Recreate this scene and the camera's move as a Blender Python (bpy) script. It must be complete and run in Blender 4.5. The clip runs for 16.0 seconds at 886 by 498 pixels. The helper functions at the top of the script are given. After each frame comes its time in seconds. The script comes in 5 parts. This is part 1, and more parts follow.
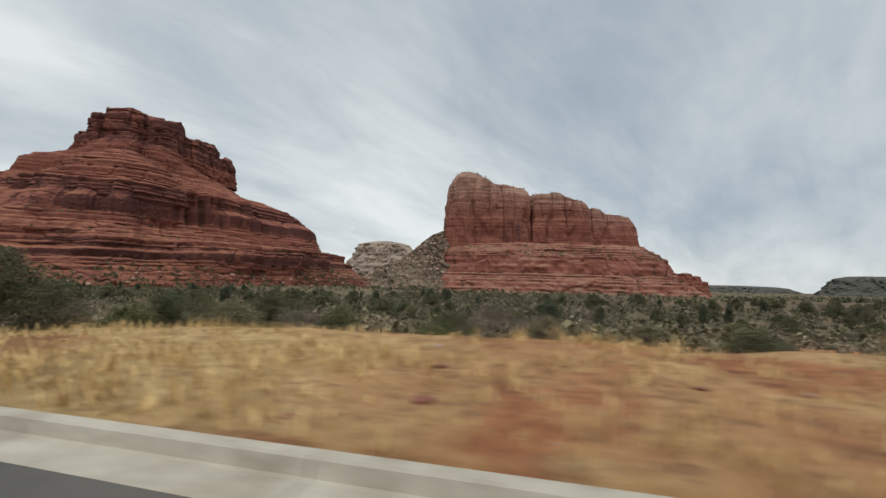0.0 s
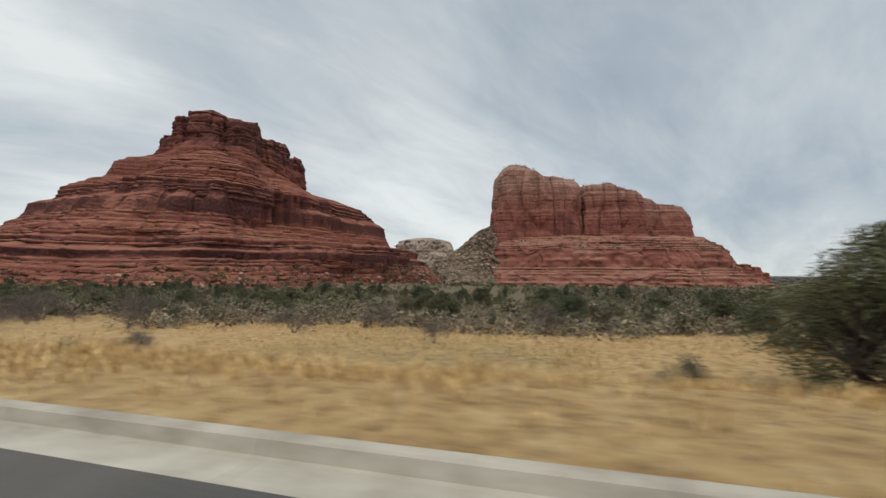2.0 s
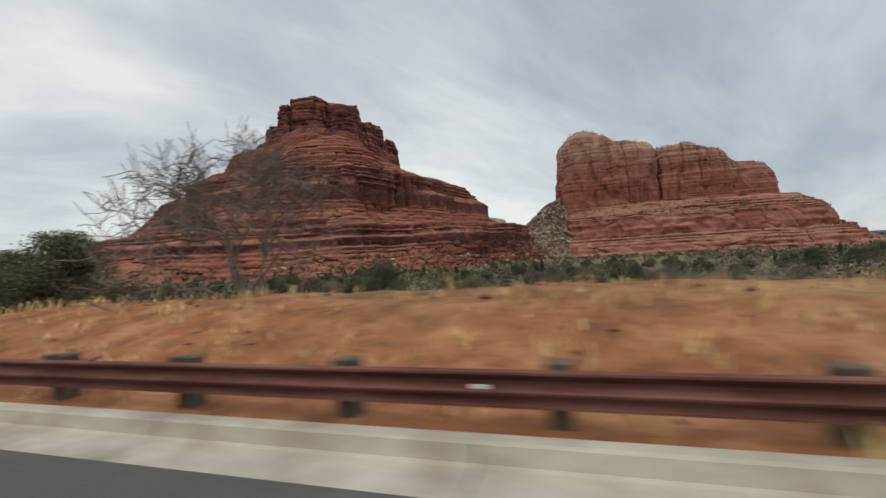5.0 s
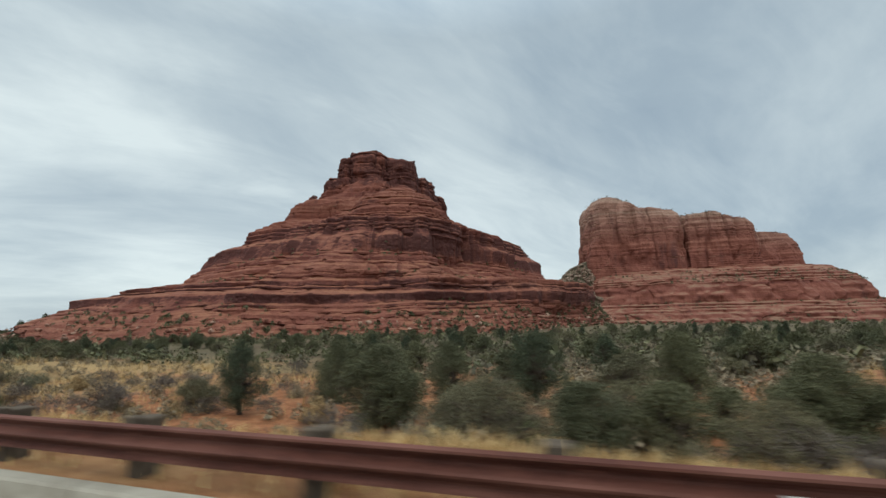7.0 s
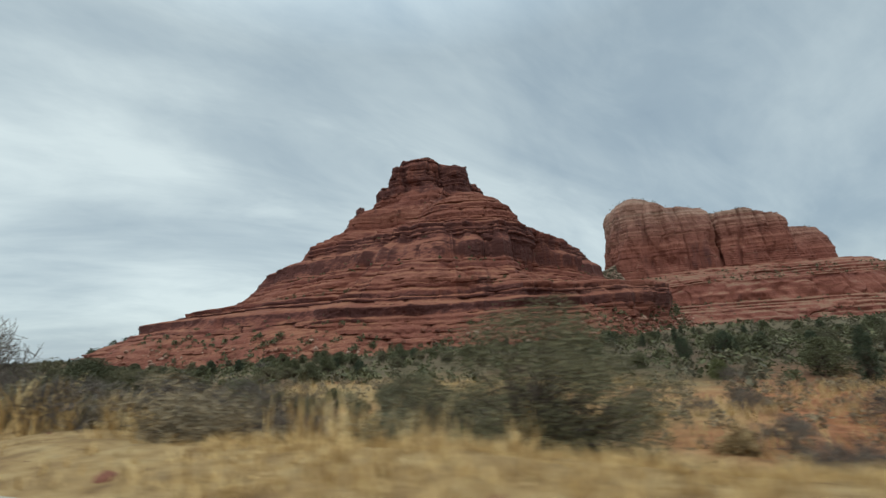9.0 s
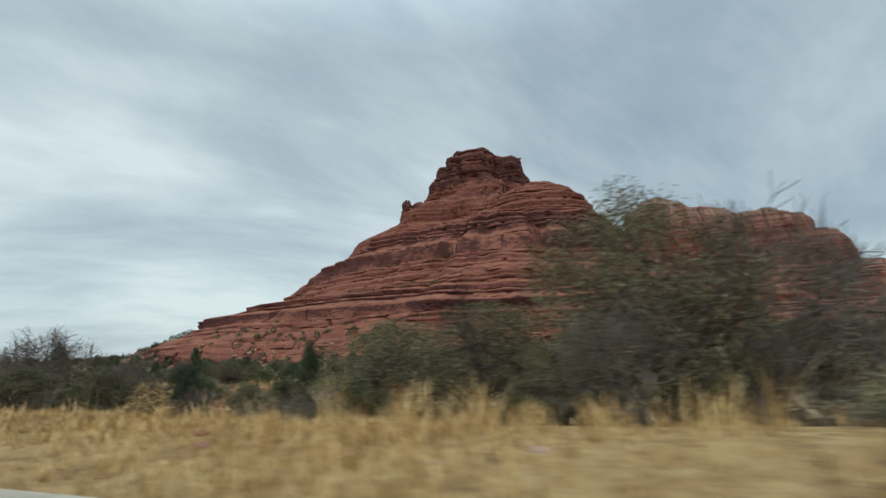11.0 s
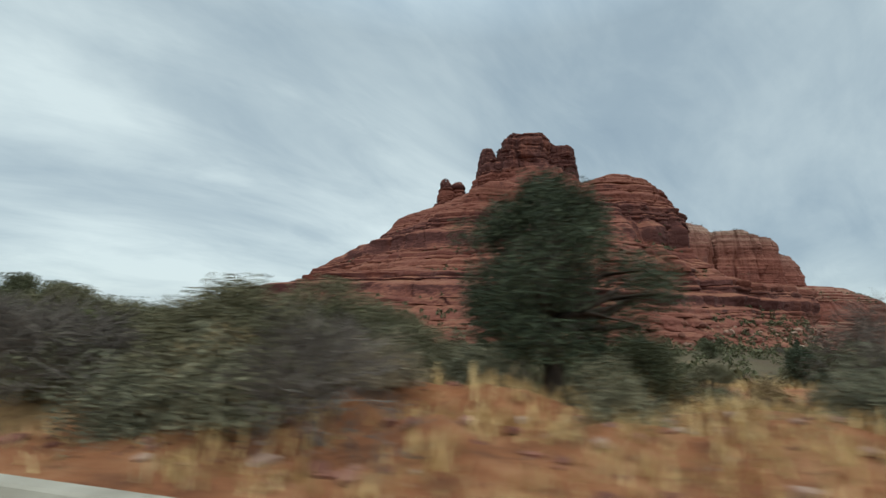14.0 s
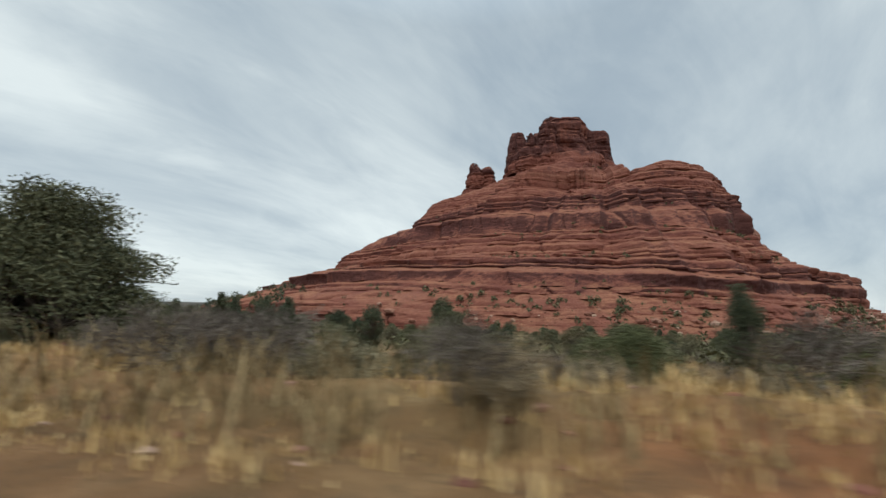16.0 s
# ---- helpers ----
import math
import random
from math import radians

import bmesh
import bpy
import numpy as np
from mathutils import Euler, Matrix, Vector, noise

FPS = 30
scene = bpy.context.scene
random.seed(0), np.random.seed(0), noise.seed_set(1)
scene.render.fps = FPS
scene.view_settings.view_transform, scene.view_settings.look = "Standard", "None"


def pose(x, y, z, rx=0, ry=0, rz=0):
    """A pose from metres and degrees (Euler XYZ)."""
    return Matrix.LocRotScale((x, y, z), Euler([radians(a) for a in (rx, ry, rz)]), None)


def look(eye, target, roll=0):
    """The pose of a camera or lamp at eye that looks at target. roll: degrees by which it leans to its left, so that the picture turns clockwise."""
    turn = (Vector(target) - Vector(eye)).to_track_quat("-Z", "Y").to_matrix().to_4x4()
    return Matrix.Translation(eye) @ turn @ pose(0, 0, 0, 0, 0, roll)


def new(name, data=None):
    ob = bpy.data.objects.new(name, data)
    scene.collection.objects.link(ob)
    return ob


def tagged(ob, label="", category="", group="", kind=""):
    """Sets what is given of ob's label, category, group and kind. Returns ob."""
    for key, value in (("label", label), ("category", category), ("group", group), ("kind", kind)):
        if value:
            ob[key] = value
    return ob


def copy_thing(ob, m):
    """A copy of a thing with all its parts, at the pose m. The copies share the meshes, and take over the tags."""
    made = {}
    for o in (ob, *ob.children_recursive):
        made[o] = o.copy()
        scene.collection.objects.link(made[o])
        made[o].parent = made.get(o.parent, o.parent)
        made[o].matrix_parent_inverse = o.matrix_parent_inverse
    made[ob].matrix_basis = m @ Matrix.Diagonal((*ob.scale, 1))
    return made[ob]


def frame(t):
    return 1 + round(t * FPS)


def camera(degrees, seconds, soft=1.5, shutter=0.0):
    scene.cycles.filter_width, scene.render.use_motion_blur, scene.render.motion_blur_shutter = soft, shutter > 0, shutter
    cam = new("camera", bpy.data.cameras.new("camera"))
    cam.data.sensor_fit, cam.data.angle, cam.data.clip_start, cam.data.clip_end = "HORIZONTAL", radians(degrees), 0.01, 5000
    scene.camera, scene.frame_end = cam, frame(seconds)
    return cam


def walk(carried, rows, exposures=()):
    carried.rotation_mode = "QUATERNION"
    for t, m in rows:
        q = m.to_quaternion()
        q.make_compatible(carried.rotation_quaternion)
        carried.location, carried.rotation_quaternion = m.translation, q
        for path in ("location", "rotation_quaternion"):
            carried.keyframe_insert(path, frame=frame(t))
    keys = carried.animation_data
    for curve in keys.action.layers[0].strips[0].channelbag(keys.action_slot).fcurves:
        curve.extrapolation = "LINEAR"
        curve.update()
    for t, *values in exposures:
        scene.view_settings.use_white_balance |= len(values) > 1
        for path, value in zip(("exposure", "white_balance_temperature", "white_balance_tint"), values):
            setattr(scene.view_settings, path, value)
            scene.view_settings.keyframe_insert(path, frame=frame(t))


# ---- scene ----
cam = camera(94.19, 16.0, soft=1.5, shutter=0.24)
# seconds, eye, yaw, pitch, roll
ROWS = [
    (0, -5.20, 2.20, 1.97, -1.59, 4.50, -1.33),
    (0.5, -14.97, 5.26, 1.80, -0.96, 4.36, -1.90),
    (1, -24.88, 8.08, 1.66, -0.14, 4.14, -1.81),
    (1.5, -34.87, 10.69, 1.54, 1.14, 4.02, -1.28),
    (2, -44.92, 13.10, 1.45, 2.60, 3.89, -0.34),
    (2.5, -55.01, 15.35, 1.37, 4.13, 3.72, 0.79),
    (3, -65.11, 17.45, 1.32, 5.45, 3.46, 1.93),
    (3.5, -75.21, 19.42, 1.29, 6.40, 3.17, 2.79),
    (5.8, -121.47, 27.33, 1.31, 11.91, 1.06, 3.82),
    (6, -125.47, 27.95, 1.32, 13.02, 3.15, 3.72),
    (6.5, -135.46, 29.50, 1.35, 8.69, 8.10, 0.95),
    (7, -145.44, 31.02, 1.39, 8.56, 9.83, 1.25),
    (7.5, -155.41, 32.53, 1.42, 9.72, 10.30, 2.99),
    (8, -165.38, 34.03, 1.46, 9.52, 10.76, 3.49),
    (8.5, -175.36, 35.54, 1.49, 9.60, 11.30, 3.61),
    (9, -185.35, 37.05, 1.52, 9.89, 11.69, 3.82),
    (9.5, -195.35, 38.59, 1.55, 10.01, 11.88, 3.86),
    (10, -205.38, 40.14, 1.57, 9.97, 11.95, 3.82),
    (12.5, -255.89, 48.33, 1.57, 7.58, 11.12, 1.02),
    (13, -266.02, 50.07, 1.55, 5.90, 10.84, -0.34),
    (13.5, -276.14, 51.84, 1.53, 4.16, 10.79, -1.11),
    (14, -286.22, 53.64, 1.52, 2.71, 10.23, -1.47),
    (14.5, -296.24, 55.46, 1.51, 1.87, 9.52, -1.31),
    (15, -306.15, 57.31, 1.51, 1.49, 8.84, -0.83),
    (15.5, -315.94, 59.18, 1.52, 0.47, 8.43, -1.15),
    (16, -325.54, 61.07, 1.56, -0.80, 8.53, -1.18),
]
walk(cam, [(t, pose(x, y, z, 90 + pitch, roll, yaw)) for t, x, y, z, yaw, pitch, roll in ROWS],
     exposures=[(0.0, -0.05, 6550, 9), (5.0, -0.04, 6600, 10), (6.1, 0.16, 7350, 16), (7.0, -0.05, 6180, 3), (10.0, -0.13, 6080, 1), (13.0, -0.12, 6020, 0), (15.0, -0.08, 6080, 1), (16.0, 0.0, 6300, 5)])

# ---------------------------------------------------------------- sky, sun
world = bpy.data.worlds.new("overcast_sky")
scene.world = world
world.use_nodes = True
wn, wl = world.node_tree.nodes, world.node_tree.links
wn.clear()


def wnode(kind, **kw):
    n = wn.new(kind)
    for k, v in kw.items():
        n.inputs[k].default_value = v
    return n


def wmath(op, a, b):
    n = wn.new("ShaderNodeMath")
    n.operation = op
    for i, v in enumerate((a, b)):
        if isinstance(v, (int, float)):
            n.inputs[i].default_value = v
        else:
            wl.new(v, n.inputs[i])
    return n.outputs[0]


def ramp(nodes, stops):
    n = nodes.new("ShaderNodeValToRGB")
    e = n.color_ramp.elements
    while len(e) < len(stops):
        e.new(0.5)
    for el, (p, c) in zip(e, stops):
        el.position, el.color = p, (*c, 1)
    return n


SUN_AZ, SUN_EL = 172.0, 56.0     # degrees to the west of +y, above the horizon
geo = wn.new("ShaderNodeTexCoord")
sep = wn.new("ShaderNodeSeparateXYZ")
wl.new(geo.outputs["Generated"], sep.inputs[0])
up = wmath("MAXIMUM", sep.outputs[2], 0.0)
den = wmath("ADD", up, 0.34)
flat = wn.new("ShaderNodeCombineXYZ")
wl.new(wmath("DIVIDE", sep.outputs[0], den), flat.inputs[0])
wl.new(wmath("DIVIDE", sep.outputs[1], den), flat.inputs[1])
wl.new(wmath("MULTIPLY", up, 0.4), flat.inputs[2])


def wmap(src, rot=0.0, scale=(1, 1, 1), loc=(0, 0, 0)):
    n = wn.new("ShaderNodeMapping")
    n.inputs["Rotation"].default_value = (0, 0, radians(rot))
    n.inputs["Scale"].default_value = scale
    n.inputs["Location"].default_value = loc
    wl.new(src, n.inputs[0])
    return n.outputs[0]


# high cloud drawn out in long soft streaks towards the north-east
turned = wmap(flat.outputs[0], -46)
sheet = wnode("ShaderNodeTexNoise", Scale=0.75, Detail=3.0, Roughness=0.45, Distortion=0.3)
wl.new(wmap(turned, 0, (0.55, 0.9, 1), (0.5, 1.7, 0)), sheet.inputs["Vector"])
streaks = wnode("ShaderNodeTexNoise", Scale=1.7, Detail=7.0, Roughness=0.56, Distortion=0.45)
wl.new(wmap(turned, 0, (0.48, 1.0, 1), (1.3, 0.4, 0)), streaks.inputs["Vector"])
wisps = wnode("ShaderNodeTexNoise", Scale=5.0, Detail=6.0, Roughness=0.6, Distortion=0.6)
wl.new(wmap(turned, 0, (0.45, 1.0, 1)), wisps.inputs["Vector"])
mixn = wmath("ADD", wmath("ADD", wmath("MULTIPLY", sheet.outputs[0], 0.45), wmath("MULTIPLY", streaks.outputs[0], 0.36)), wmath("MULTIPLY", wisps.outputs[0], 0.16))


def towards(x, y, z, power):
    n = wn.new("ShaderNodeVectorMath")
    n.operation = "DOT_PRODUCT"
    wl.new(geo.outputs["Generated"], n.inputs[0])
    n.inputs[1].default_value = Vector((x, y, z)).normalized()
    return wmath("POWER", wmath("MAXIMUM", n.outputs["Value"], 0.0), power)


# thin places in the cloud low in the north-west and over the butte, thicker cloud high in the north-east and along the western skyline
glow = towards(-0.80, 0.58, 0.30, 26.0)
veil = towards(-0.25, 0.90, 0.34, 16.0)
thick = towards(0.42, 0.74, 0.52, 10.0)
bank = towards(-0.80, 0.60, 0.06, 60.0)
low = wmath("MULTIPLY", wmath("MAXIMUM", wmath("SUBTRACT", 0.40, up), 0.0), 0.14)
dens = wmath("ADD", wmath("ADD", wmath("ADD", mixn, 0.068), low), wmath("ADD", wmath("MULTIPLY", glow, 0.085), wmath("MULTIPLY", veil, 0.065)))
dens = wmath("SUBTRACT", dens, wmath("ADD", wmath("MULTIPLY", thick, 0.008), wmath("MULTIPLY", bank, 0.12)))
cloud = ramp(wn, [(0.36, (0.34, 0.405, 0.485)), (0.46, (0.43, 0.495, 0.56)), (0.54, (0.585, 0.64, 0.68)), (0.65, (0.86, 0.90, 0.90))])
wl.new(dens, cloud.inputs[0])
sky = wn.new("ShaderNodeTexSky")
sky.sky_type, sky.sun_disc = "NISHITA", False
sky.sun_elevation, sky.sun_rotation = radians(SUN_EL), radians(-SUN_AZ)
skymul = wn.new("ShaderNodeMix")
skymul.data_type, skymul.blend_type = "RGBA", "MULTIPLY"
skymul.inputs["Factor"].default_value = 1.0
skymul.inputs["B"].default_value = (0.1, 0.1, 0.1, 1)
wl.new(sky.outputs[0], skymul.inputs["A"])
skymix = wn.new("ShaderNodeMix")
skymix.data_type = "RGBA"
skymix.inputs["Factor"].default_value = 0.9
wl.new(skymul.outputs["Result"], skymix.inputs["A"])
wl.new(cloud.outputs[0], skymix.inputs["B"])
bg = wn.new("ShaderNodeBackground")
# an overcast sky is brightest overhead
wl.new(wmath("ADD", wmath("MULTIPLY", wmath("MAXIMUM", wmath("SUBTRACT", sep.outputs[2], 0.60), 0.0), 3.6), 1.0), bg.inputs["Strength"])
wl.new(skymix.outputs["Result"], bg.inputs[0])
wout = wn.new("ShaderNodeOutputWorld")
wl.new(bg.outputs[0], wout.inputs[0])

sun_data = bpy.data.lights.new("sun", "SUN")
sun_data.energy, sun_data.angle, sun_data.color = 1.1, radians(38), (1.0, 0.95, 0.88)
sun = new("sun", sun_data)
sun.matrix_world = look((0, 0, 0), (math.sin(radians(SUN_AZ)) * math.cos(radians(SUN_EL)), -math.cos(radians(SUN_AZ)) * math.cos(radians(SUN_EL)), -math.sin(radians(SUN_EL))))


# ---------------------------------------------------------------- materials
class Mat:
    """A small builder for node materials."""

    def __init__(self, name, rough=0.9, metal=0.0):
        self.m = bpy.data.materials.new(name)
        self.m.use_nodes = True
        self.n, self.l = self.m.node_tree.nodes, self.m.node_tree.links
        self.b = self.n["Principled BSDF"]
        self.b.inputs["Roughness"].default_value = rough
        self.b.inputs["Metallic"].default_value = metal
        self.b.inputs["Specular IOR Level"].default_value = 0.2
        self.pos = self.n.new("ShaderNodeNewGeometry")

    def link(self, a, b):
        self.l.new(a, b)

    def mapped(self, scale, src=None):
        n = self.n.new("ShaderNodeMapping")
        n.inputs["Scale"].default_value = scale
        self.link(src or self.pos.outputs["Position"], n.inputs[0])
        return n.outputs[0]

    def noise(self, scale, detail=4.0, vec=None, rough=0.55, dist=0.0):
        n = self.n.new("ShaderNodeTexNoise")
        n.inputs["Scale"].default_value, n.inputs["Detail"].default_value = scale, detail
        n.inputs["Roughness"].default_value, n.inputs["Distortion"].default_value = rough, dist
        self.link(vec or self.pos.outputs["Position"], n.inputs["Vector"])
        return n.outputs[0]

    def ramp(self, fac, stops):
        n = ramp(self.n, stops)
        self.link(fac, n.inputs[0])
        return n.outputs[0]

    def mix(self, fac, a, b, mode="MIX"):
        n = self.n.new("ShaderNodeMix")
        n.data_type, n.blend_type = "RGBA", mode
        for v, key in ((fac, "Factor"), (a, "A"), (b, "B")):
            if isinstance(v, (int, float)):
                n.inputs[key].default_value = v
            elif isinstance(v, tuple):
                n.inputs[key].default_value = (*v, 1)
            else:
                self.link(v, n.inputs[key])
        return n.outputs["Result"]

    def math(self, op, a, b=0.0, clamp=False):
        n = self.n.new("ShaderNodeMath")
        n.operation, n.use_clamp = op, clamp
        for i, v in enumerate((a, b)):
            if isinstance(v, (int, float)):
                n.inputs[i].default_value = v
            else:
                self.link(v, n.inputs[i])
        return n.outputs[0]

    def range(self, v, lo, hi):
        n = self.n.new("ShaderNodeMapRange")
        n.interpolation_type = "SMOOTHSTEP"
        n.inputs["From Min"].default_value, n.inputs["From Max"].default_value = lo, hi
        self.link(v, n.inputs["Value"])
        return n.outputs[0]

    def split(self, vec):
        n = self.n.new("ShaderNodeSeparateXYZ")
        self.link(vec, n.inputs[0])
        return n.outputs

    def random(self):
        return self.n.new("ShaderNodeObjectInfo").outputs["Random"]

    def island(self):
        return self.pos.outputs["Random Per Island"]

    def done(self, color, bump=None, strength=0.4, dist=0.1, rough=None):
        self.link(color, self.b.inputs["Base Color"])
        if bump:
            n = self.n.new("ShaderNodeBump")
            n.inputs["Strength"].default_value, n.inputs["Distance"].default_value = strength, dist
            self.link(bump, n.inputs["Height"])
            self.link(n.outputs[0], self.b.inputs["Normal"])
        if rough:
            self.link(rough, self.b.inputs["Roughness"])
        return self.m


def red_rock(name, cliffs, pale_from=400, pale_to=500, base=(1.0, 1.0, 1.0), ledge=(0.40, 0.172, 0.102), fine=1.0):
    """Banded red sandstone: cliffs are the (lowest, highest) levels that carry dark desert varnish; upward faces turn
    to the ledge colour in patches; higher beds may be paler.
    """
    k = Mat(name, 0.95)
    warp = k.math("MULTIPLY", k.math("SUBTRACT", k.noise(0.02, 3), 0.5), 6.0 / fine)
    z = k.math("ADD", k.split(k.pos.outputs["Position"])[2], warp)
    bands = k.noise(1.0, 5, k.mapped((0.005 * fine, 0.005 * fine, 0.22 * fine)), 0.55, 0.3)
    col = k.ramp(bands, [(0.30, (0.185, 0.060, 0.046)), (0.44, (0.235, 0.080, 0.059)), (0.56, (0.275, 0.098, 0.070)), (0.70, (0.34, 0.140, 0.098))])
    tan = k.ramp(bands, [(0.30, (0.25, 0.115, 0.086)), (0.44, (0.32, 0.160, 0.120)), (0.54, (0.37, 0.205, 0.155)), (0.68, (0.46, 0.310, 0.235))])
    col = k.mix(k.range(z, pale_from, pale_to), col, tan)
    thin = k.noise(1.0, 3, k.mapped((0.012 * fine, 0.012 * fine, 1.1 * fine)), 0.6, 0.2)
    col = k.mix(k.math("MULTIPLY", k.math("MULTIPLY", k.range(thin, 0.55, 0.70), k.range(k.noise(0.03 * fine, 2), 0.46, 0.62)), 0.35), col, (0.115, 0.040, 0.034))
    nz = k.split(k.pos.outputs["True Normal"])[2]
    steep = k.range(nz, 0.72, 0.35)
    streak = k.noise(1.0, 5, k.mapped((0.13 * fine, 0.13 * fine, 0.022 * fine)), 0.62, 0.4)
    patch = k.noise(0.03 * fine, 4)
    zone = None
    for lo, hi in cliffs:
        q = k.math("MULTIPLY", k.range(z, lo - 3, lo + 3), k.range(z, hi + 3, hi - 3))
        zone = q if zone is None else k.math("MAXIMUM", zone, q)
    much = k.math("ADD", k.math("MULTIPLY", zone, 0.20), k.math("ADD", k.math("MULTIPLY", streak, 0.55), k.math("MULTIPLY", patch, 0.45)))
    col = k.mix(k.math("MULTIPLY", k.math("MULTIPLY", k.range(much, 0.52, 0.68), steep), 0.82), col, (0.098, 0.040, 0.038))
    # flat, upward-facing rock mixes towards the ledge colour, broken up by noise
    ledge_mask = k.math("MULTIPLY", k.range(nz, 0.60, 0.93), k.range(k.noise(0.09, 5), 0.32, 0.62))
    col = k.mix(k.math("MULTIPLY", ledge_mask, 0.75), col, ledge)
    grain = k.noise(0.9 * fine, 8, None, 0.68)
    col = k.mix(0.6, col, k.ramp(grain, [(0.25, (0.50, 0.48, 0.48)), (0.75, (1.28, 1.25, 1.22))]), "MULTIPLY")
    col = k.mix(1.0, col, base, "MULTIPLY")
    bump = k.math("ADD", k.noise(1.0, 6, k.mapped((0.22 * fine, 0.22 * fine, 1.2 * fine)), 0.65), k.math("MULTIPLY", grain, 1.2))
    return k.done(col, bump, 0.75, 0.55 / fine)


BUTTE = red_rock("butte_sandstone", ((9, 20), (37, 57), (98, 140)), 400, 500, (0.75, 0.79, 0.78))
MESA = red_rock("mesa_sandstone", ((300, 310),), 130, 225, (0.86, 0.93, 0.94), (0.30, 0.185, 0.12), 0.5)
k = Mat("pale_far_sandstone", 0.95)
PALE = k.done(k.ramp(k.noise(1.0, 6, k.mapped((0.02, 0.02, 0.06)), 0.62), [(0.3, (0.16, 0.125, 0.098)), (0.5, (0.27, 0.212, 0.168)), (0.7, (0.36, 0.295, 0.245))]), k.noise(0.15, 6), 0.6, 3.0)
k = Mat("far_wooded_plateau", 1.0)
FAR = k.done(k.ramp(k.noise(0.03, 8, k.mapped((1, 1, 3)), 0.7), [(0.35, (0.056, 0.060, 0.052)), (0.55, (0.080, 0.076, 0.066)), (0.72, (0.12, 0.092, 0.078))]))

# ground: red soil, straw litter, bare tan dirt
k = Mat("desert_ground", 0.98)
px = k.split(k.pos.outputs["Position"])
# stretches of dirt and straw follow the verge and lose themselves in wide patches away from it
away = k.math("ABSOLUTE", k.math("ADD", px[1], k.math("MULTIPLY", px[0], 0.185)))
stray = k.math("MULTIPLY", k.range(away, 12.0, 60.0), 330.0)
along = k.math("ADD", px[0], k.math("MULTIPLY", k.math("SUBTRACT", k.noise(0.011, 5, None, 0.6), 0.5), stray))
along = k.math("ADD", along, k.math("MULTIPLY", k.math("SUBTRACT", k.noise(0.12, 4), 0.5), 14.0))
soil = k.ramp(k.noise(0.9, 8, None, 0.68), [(0.28, (0.140, 0.054, 0.028)), (0.5, (0.31, 0.126, 0.056)), (0.72, (0.48, 0.245, 0.125))])
straw = k.ramp(k.noise(1.7, 8, None, 0.7), [(0.28, (0.20, 0.118, 0.055)), (0.5, (0.41, 0.270, 0.122)), (0.74, (0.54, 0.40, 0.205))])
field = k.math("MULTIPLY", k.range(along, -104.0, -86.0), k.math("ADD", k.math("MULTIPLY", k.range(along, -4.0, -26.0), 0.75), 0.25))
verge = k.math("MAXIMUM", k.math("MULTIPLY", k.range(along, -246.0, -232.0), k.range(along, -168.0, -180.0)), k.math("MULTIPLY", k.range(along, -286.0, -294.0), 0.7))
bare = k.math("MULTIPLY", k.range(along, -134.0, -127.0), k.range(along, -93.0, -99.0))
rust = k.math("MULTIPLY", k.range(k.noise(0.16, 5, None, 0.6), 0.50, 0.66), 0.55)
grassy = k.math("ADD", k.math("MAXIMUM", k.math("SUBTRACT", field, rust), k.math("MULTIPLY", verge, 0.36)), k.math("MULTIPLY", k.noise(0.09, 5), 1.0))
grassy = k.math("SUBTRACT", grassy, k.math("MULTIPLY", k.math("MAXIMUM", k.math("MULTIPLY", bare, 0.25), k.math("MULTIPLY", k.math("MULTIPLY", k.range(along, -238.0, -250.0), k.range(along, -296.0, -288.0)), 0.75)), 0.28))
dirt = k.math("MAXIMUM", k.math("MULTIPLY", k.range(along, -16.0, -2.0), 0.11), k.math("MULTIPLY", k.range(along, -309.0, -319.0), 0.22))
dirt = k.math("MAXIMUM", dirt, k.math("MULTIPLY", k.math("MULTIPLY", k.range(along, -216.0, -200.0), k.range(along, -124.0, -136.0)), k.math("MULTIPLY", k.range(away, 9.0, 14.0), 0.20)))
grassy = k.math("SUBTRACT", grassy, dirt)
col = k.mix(k.range(grassy, 0.42, 0.80), soil, straw)
clod = k.noise(2.2, 6, None, 0.7)
col = k.mix(k.math("MULTIPLY", k.range(clod, 0.50, 0.64), 0.42), col, (0.095, 0.046, 0.030))
green = k.noise(0.05, 5)
col = k.mix(k.math("MULTIPLY", k.range(green, 0.52, 0.68), 0.5), col, (0.085, 0.085, 0.04))
woods = k.math("MULTIPLY", k.range(away, 32.0, 74.0), k.range(k.noise(0.03, 6, None, 0.65), 0.22, 0.44))
col = k.mix(k.math("MULTIPLY", woods, 0.85), col, (0.072, 0.064, 0.043))
GROUND = k.done(col, k.math("ADD", k.noise(3.0, 8, None, 0.7), clod), 0.9, 0.16)

k = Mat("asphalt", 0.85)
ASPHALT = k.done(k.mix(k.range(k.noise(0.6, 5), 0.4, 0.7), k.ramp(k.noise(60.0, 3), [(0.3, (0.042, 0.040, 0.038)), (0.7, (0.10, 0.095, 0.088))]), (0.10, 0.09, 0.08)), k.noise(80.0, 2), 0.5, 0.01)
k = Mat("kerb_concrete", 0.9)
stain = k.noise(1.2, 6, k.mapped((1, 1, 2)), 0.65)
CONCRETE = k.done(k.mix(k.range(k.noise(0.35, 4), 0.64, 0.82), k.ramp(stain, [(0.28, (0.22, 0.19, 0.150)), (0.5, (0.345, 0.312, 0.255)), (0.72, (0.45, 0.412, 0.345))]), (0.34, 0.22, 0.145)), k.noise(25.0, 5), 0.3, 0.01)
k = Mat("weathering_steel", 0.62, 0.25)
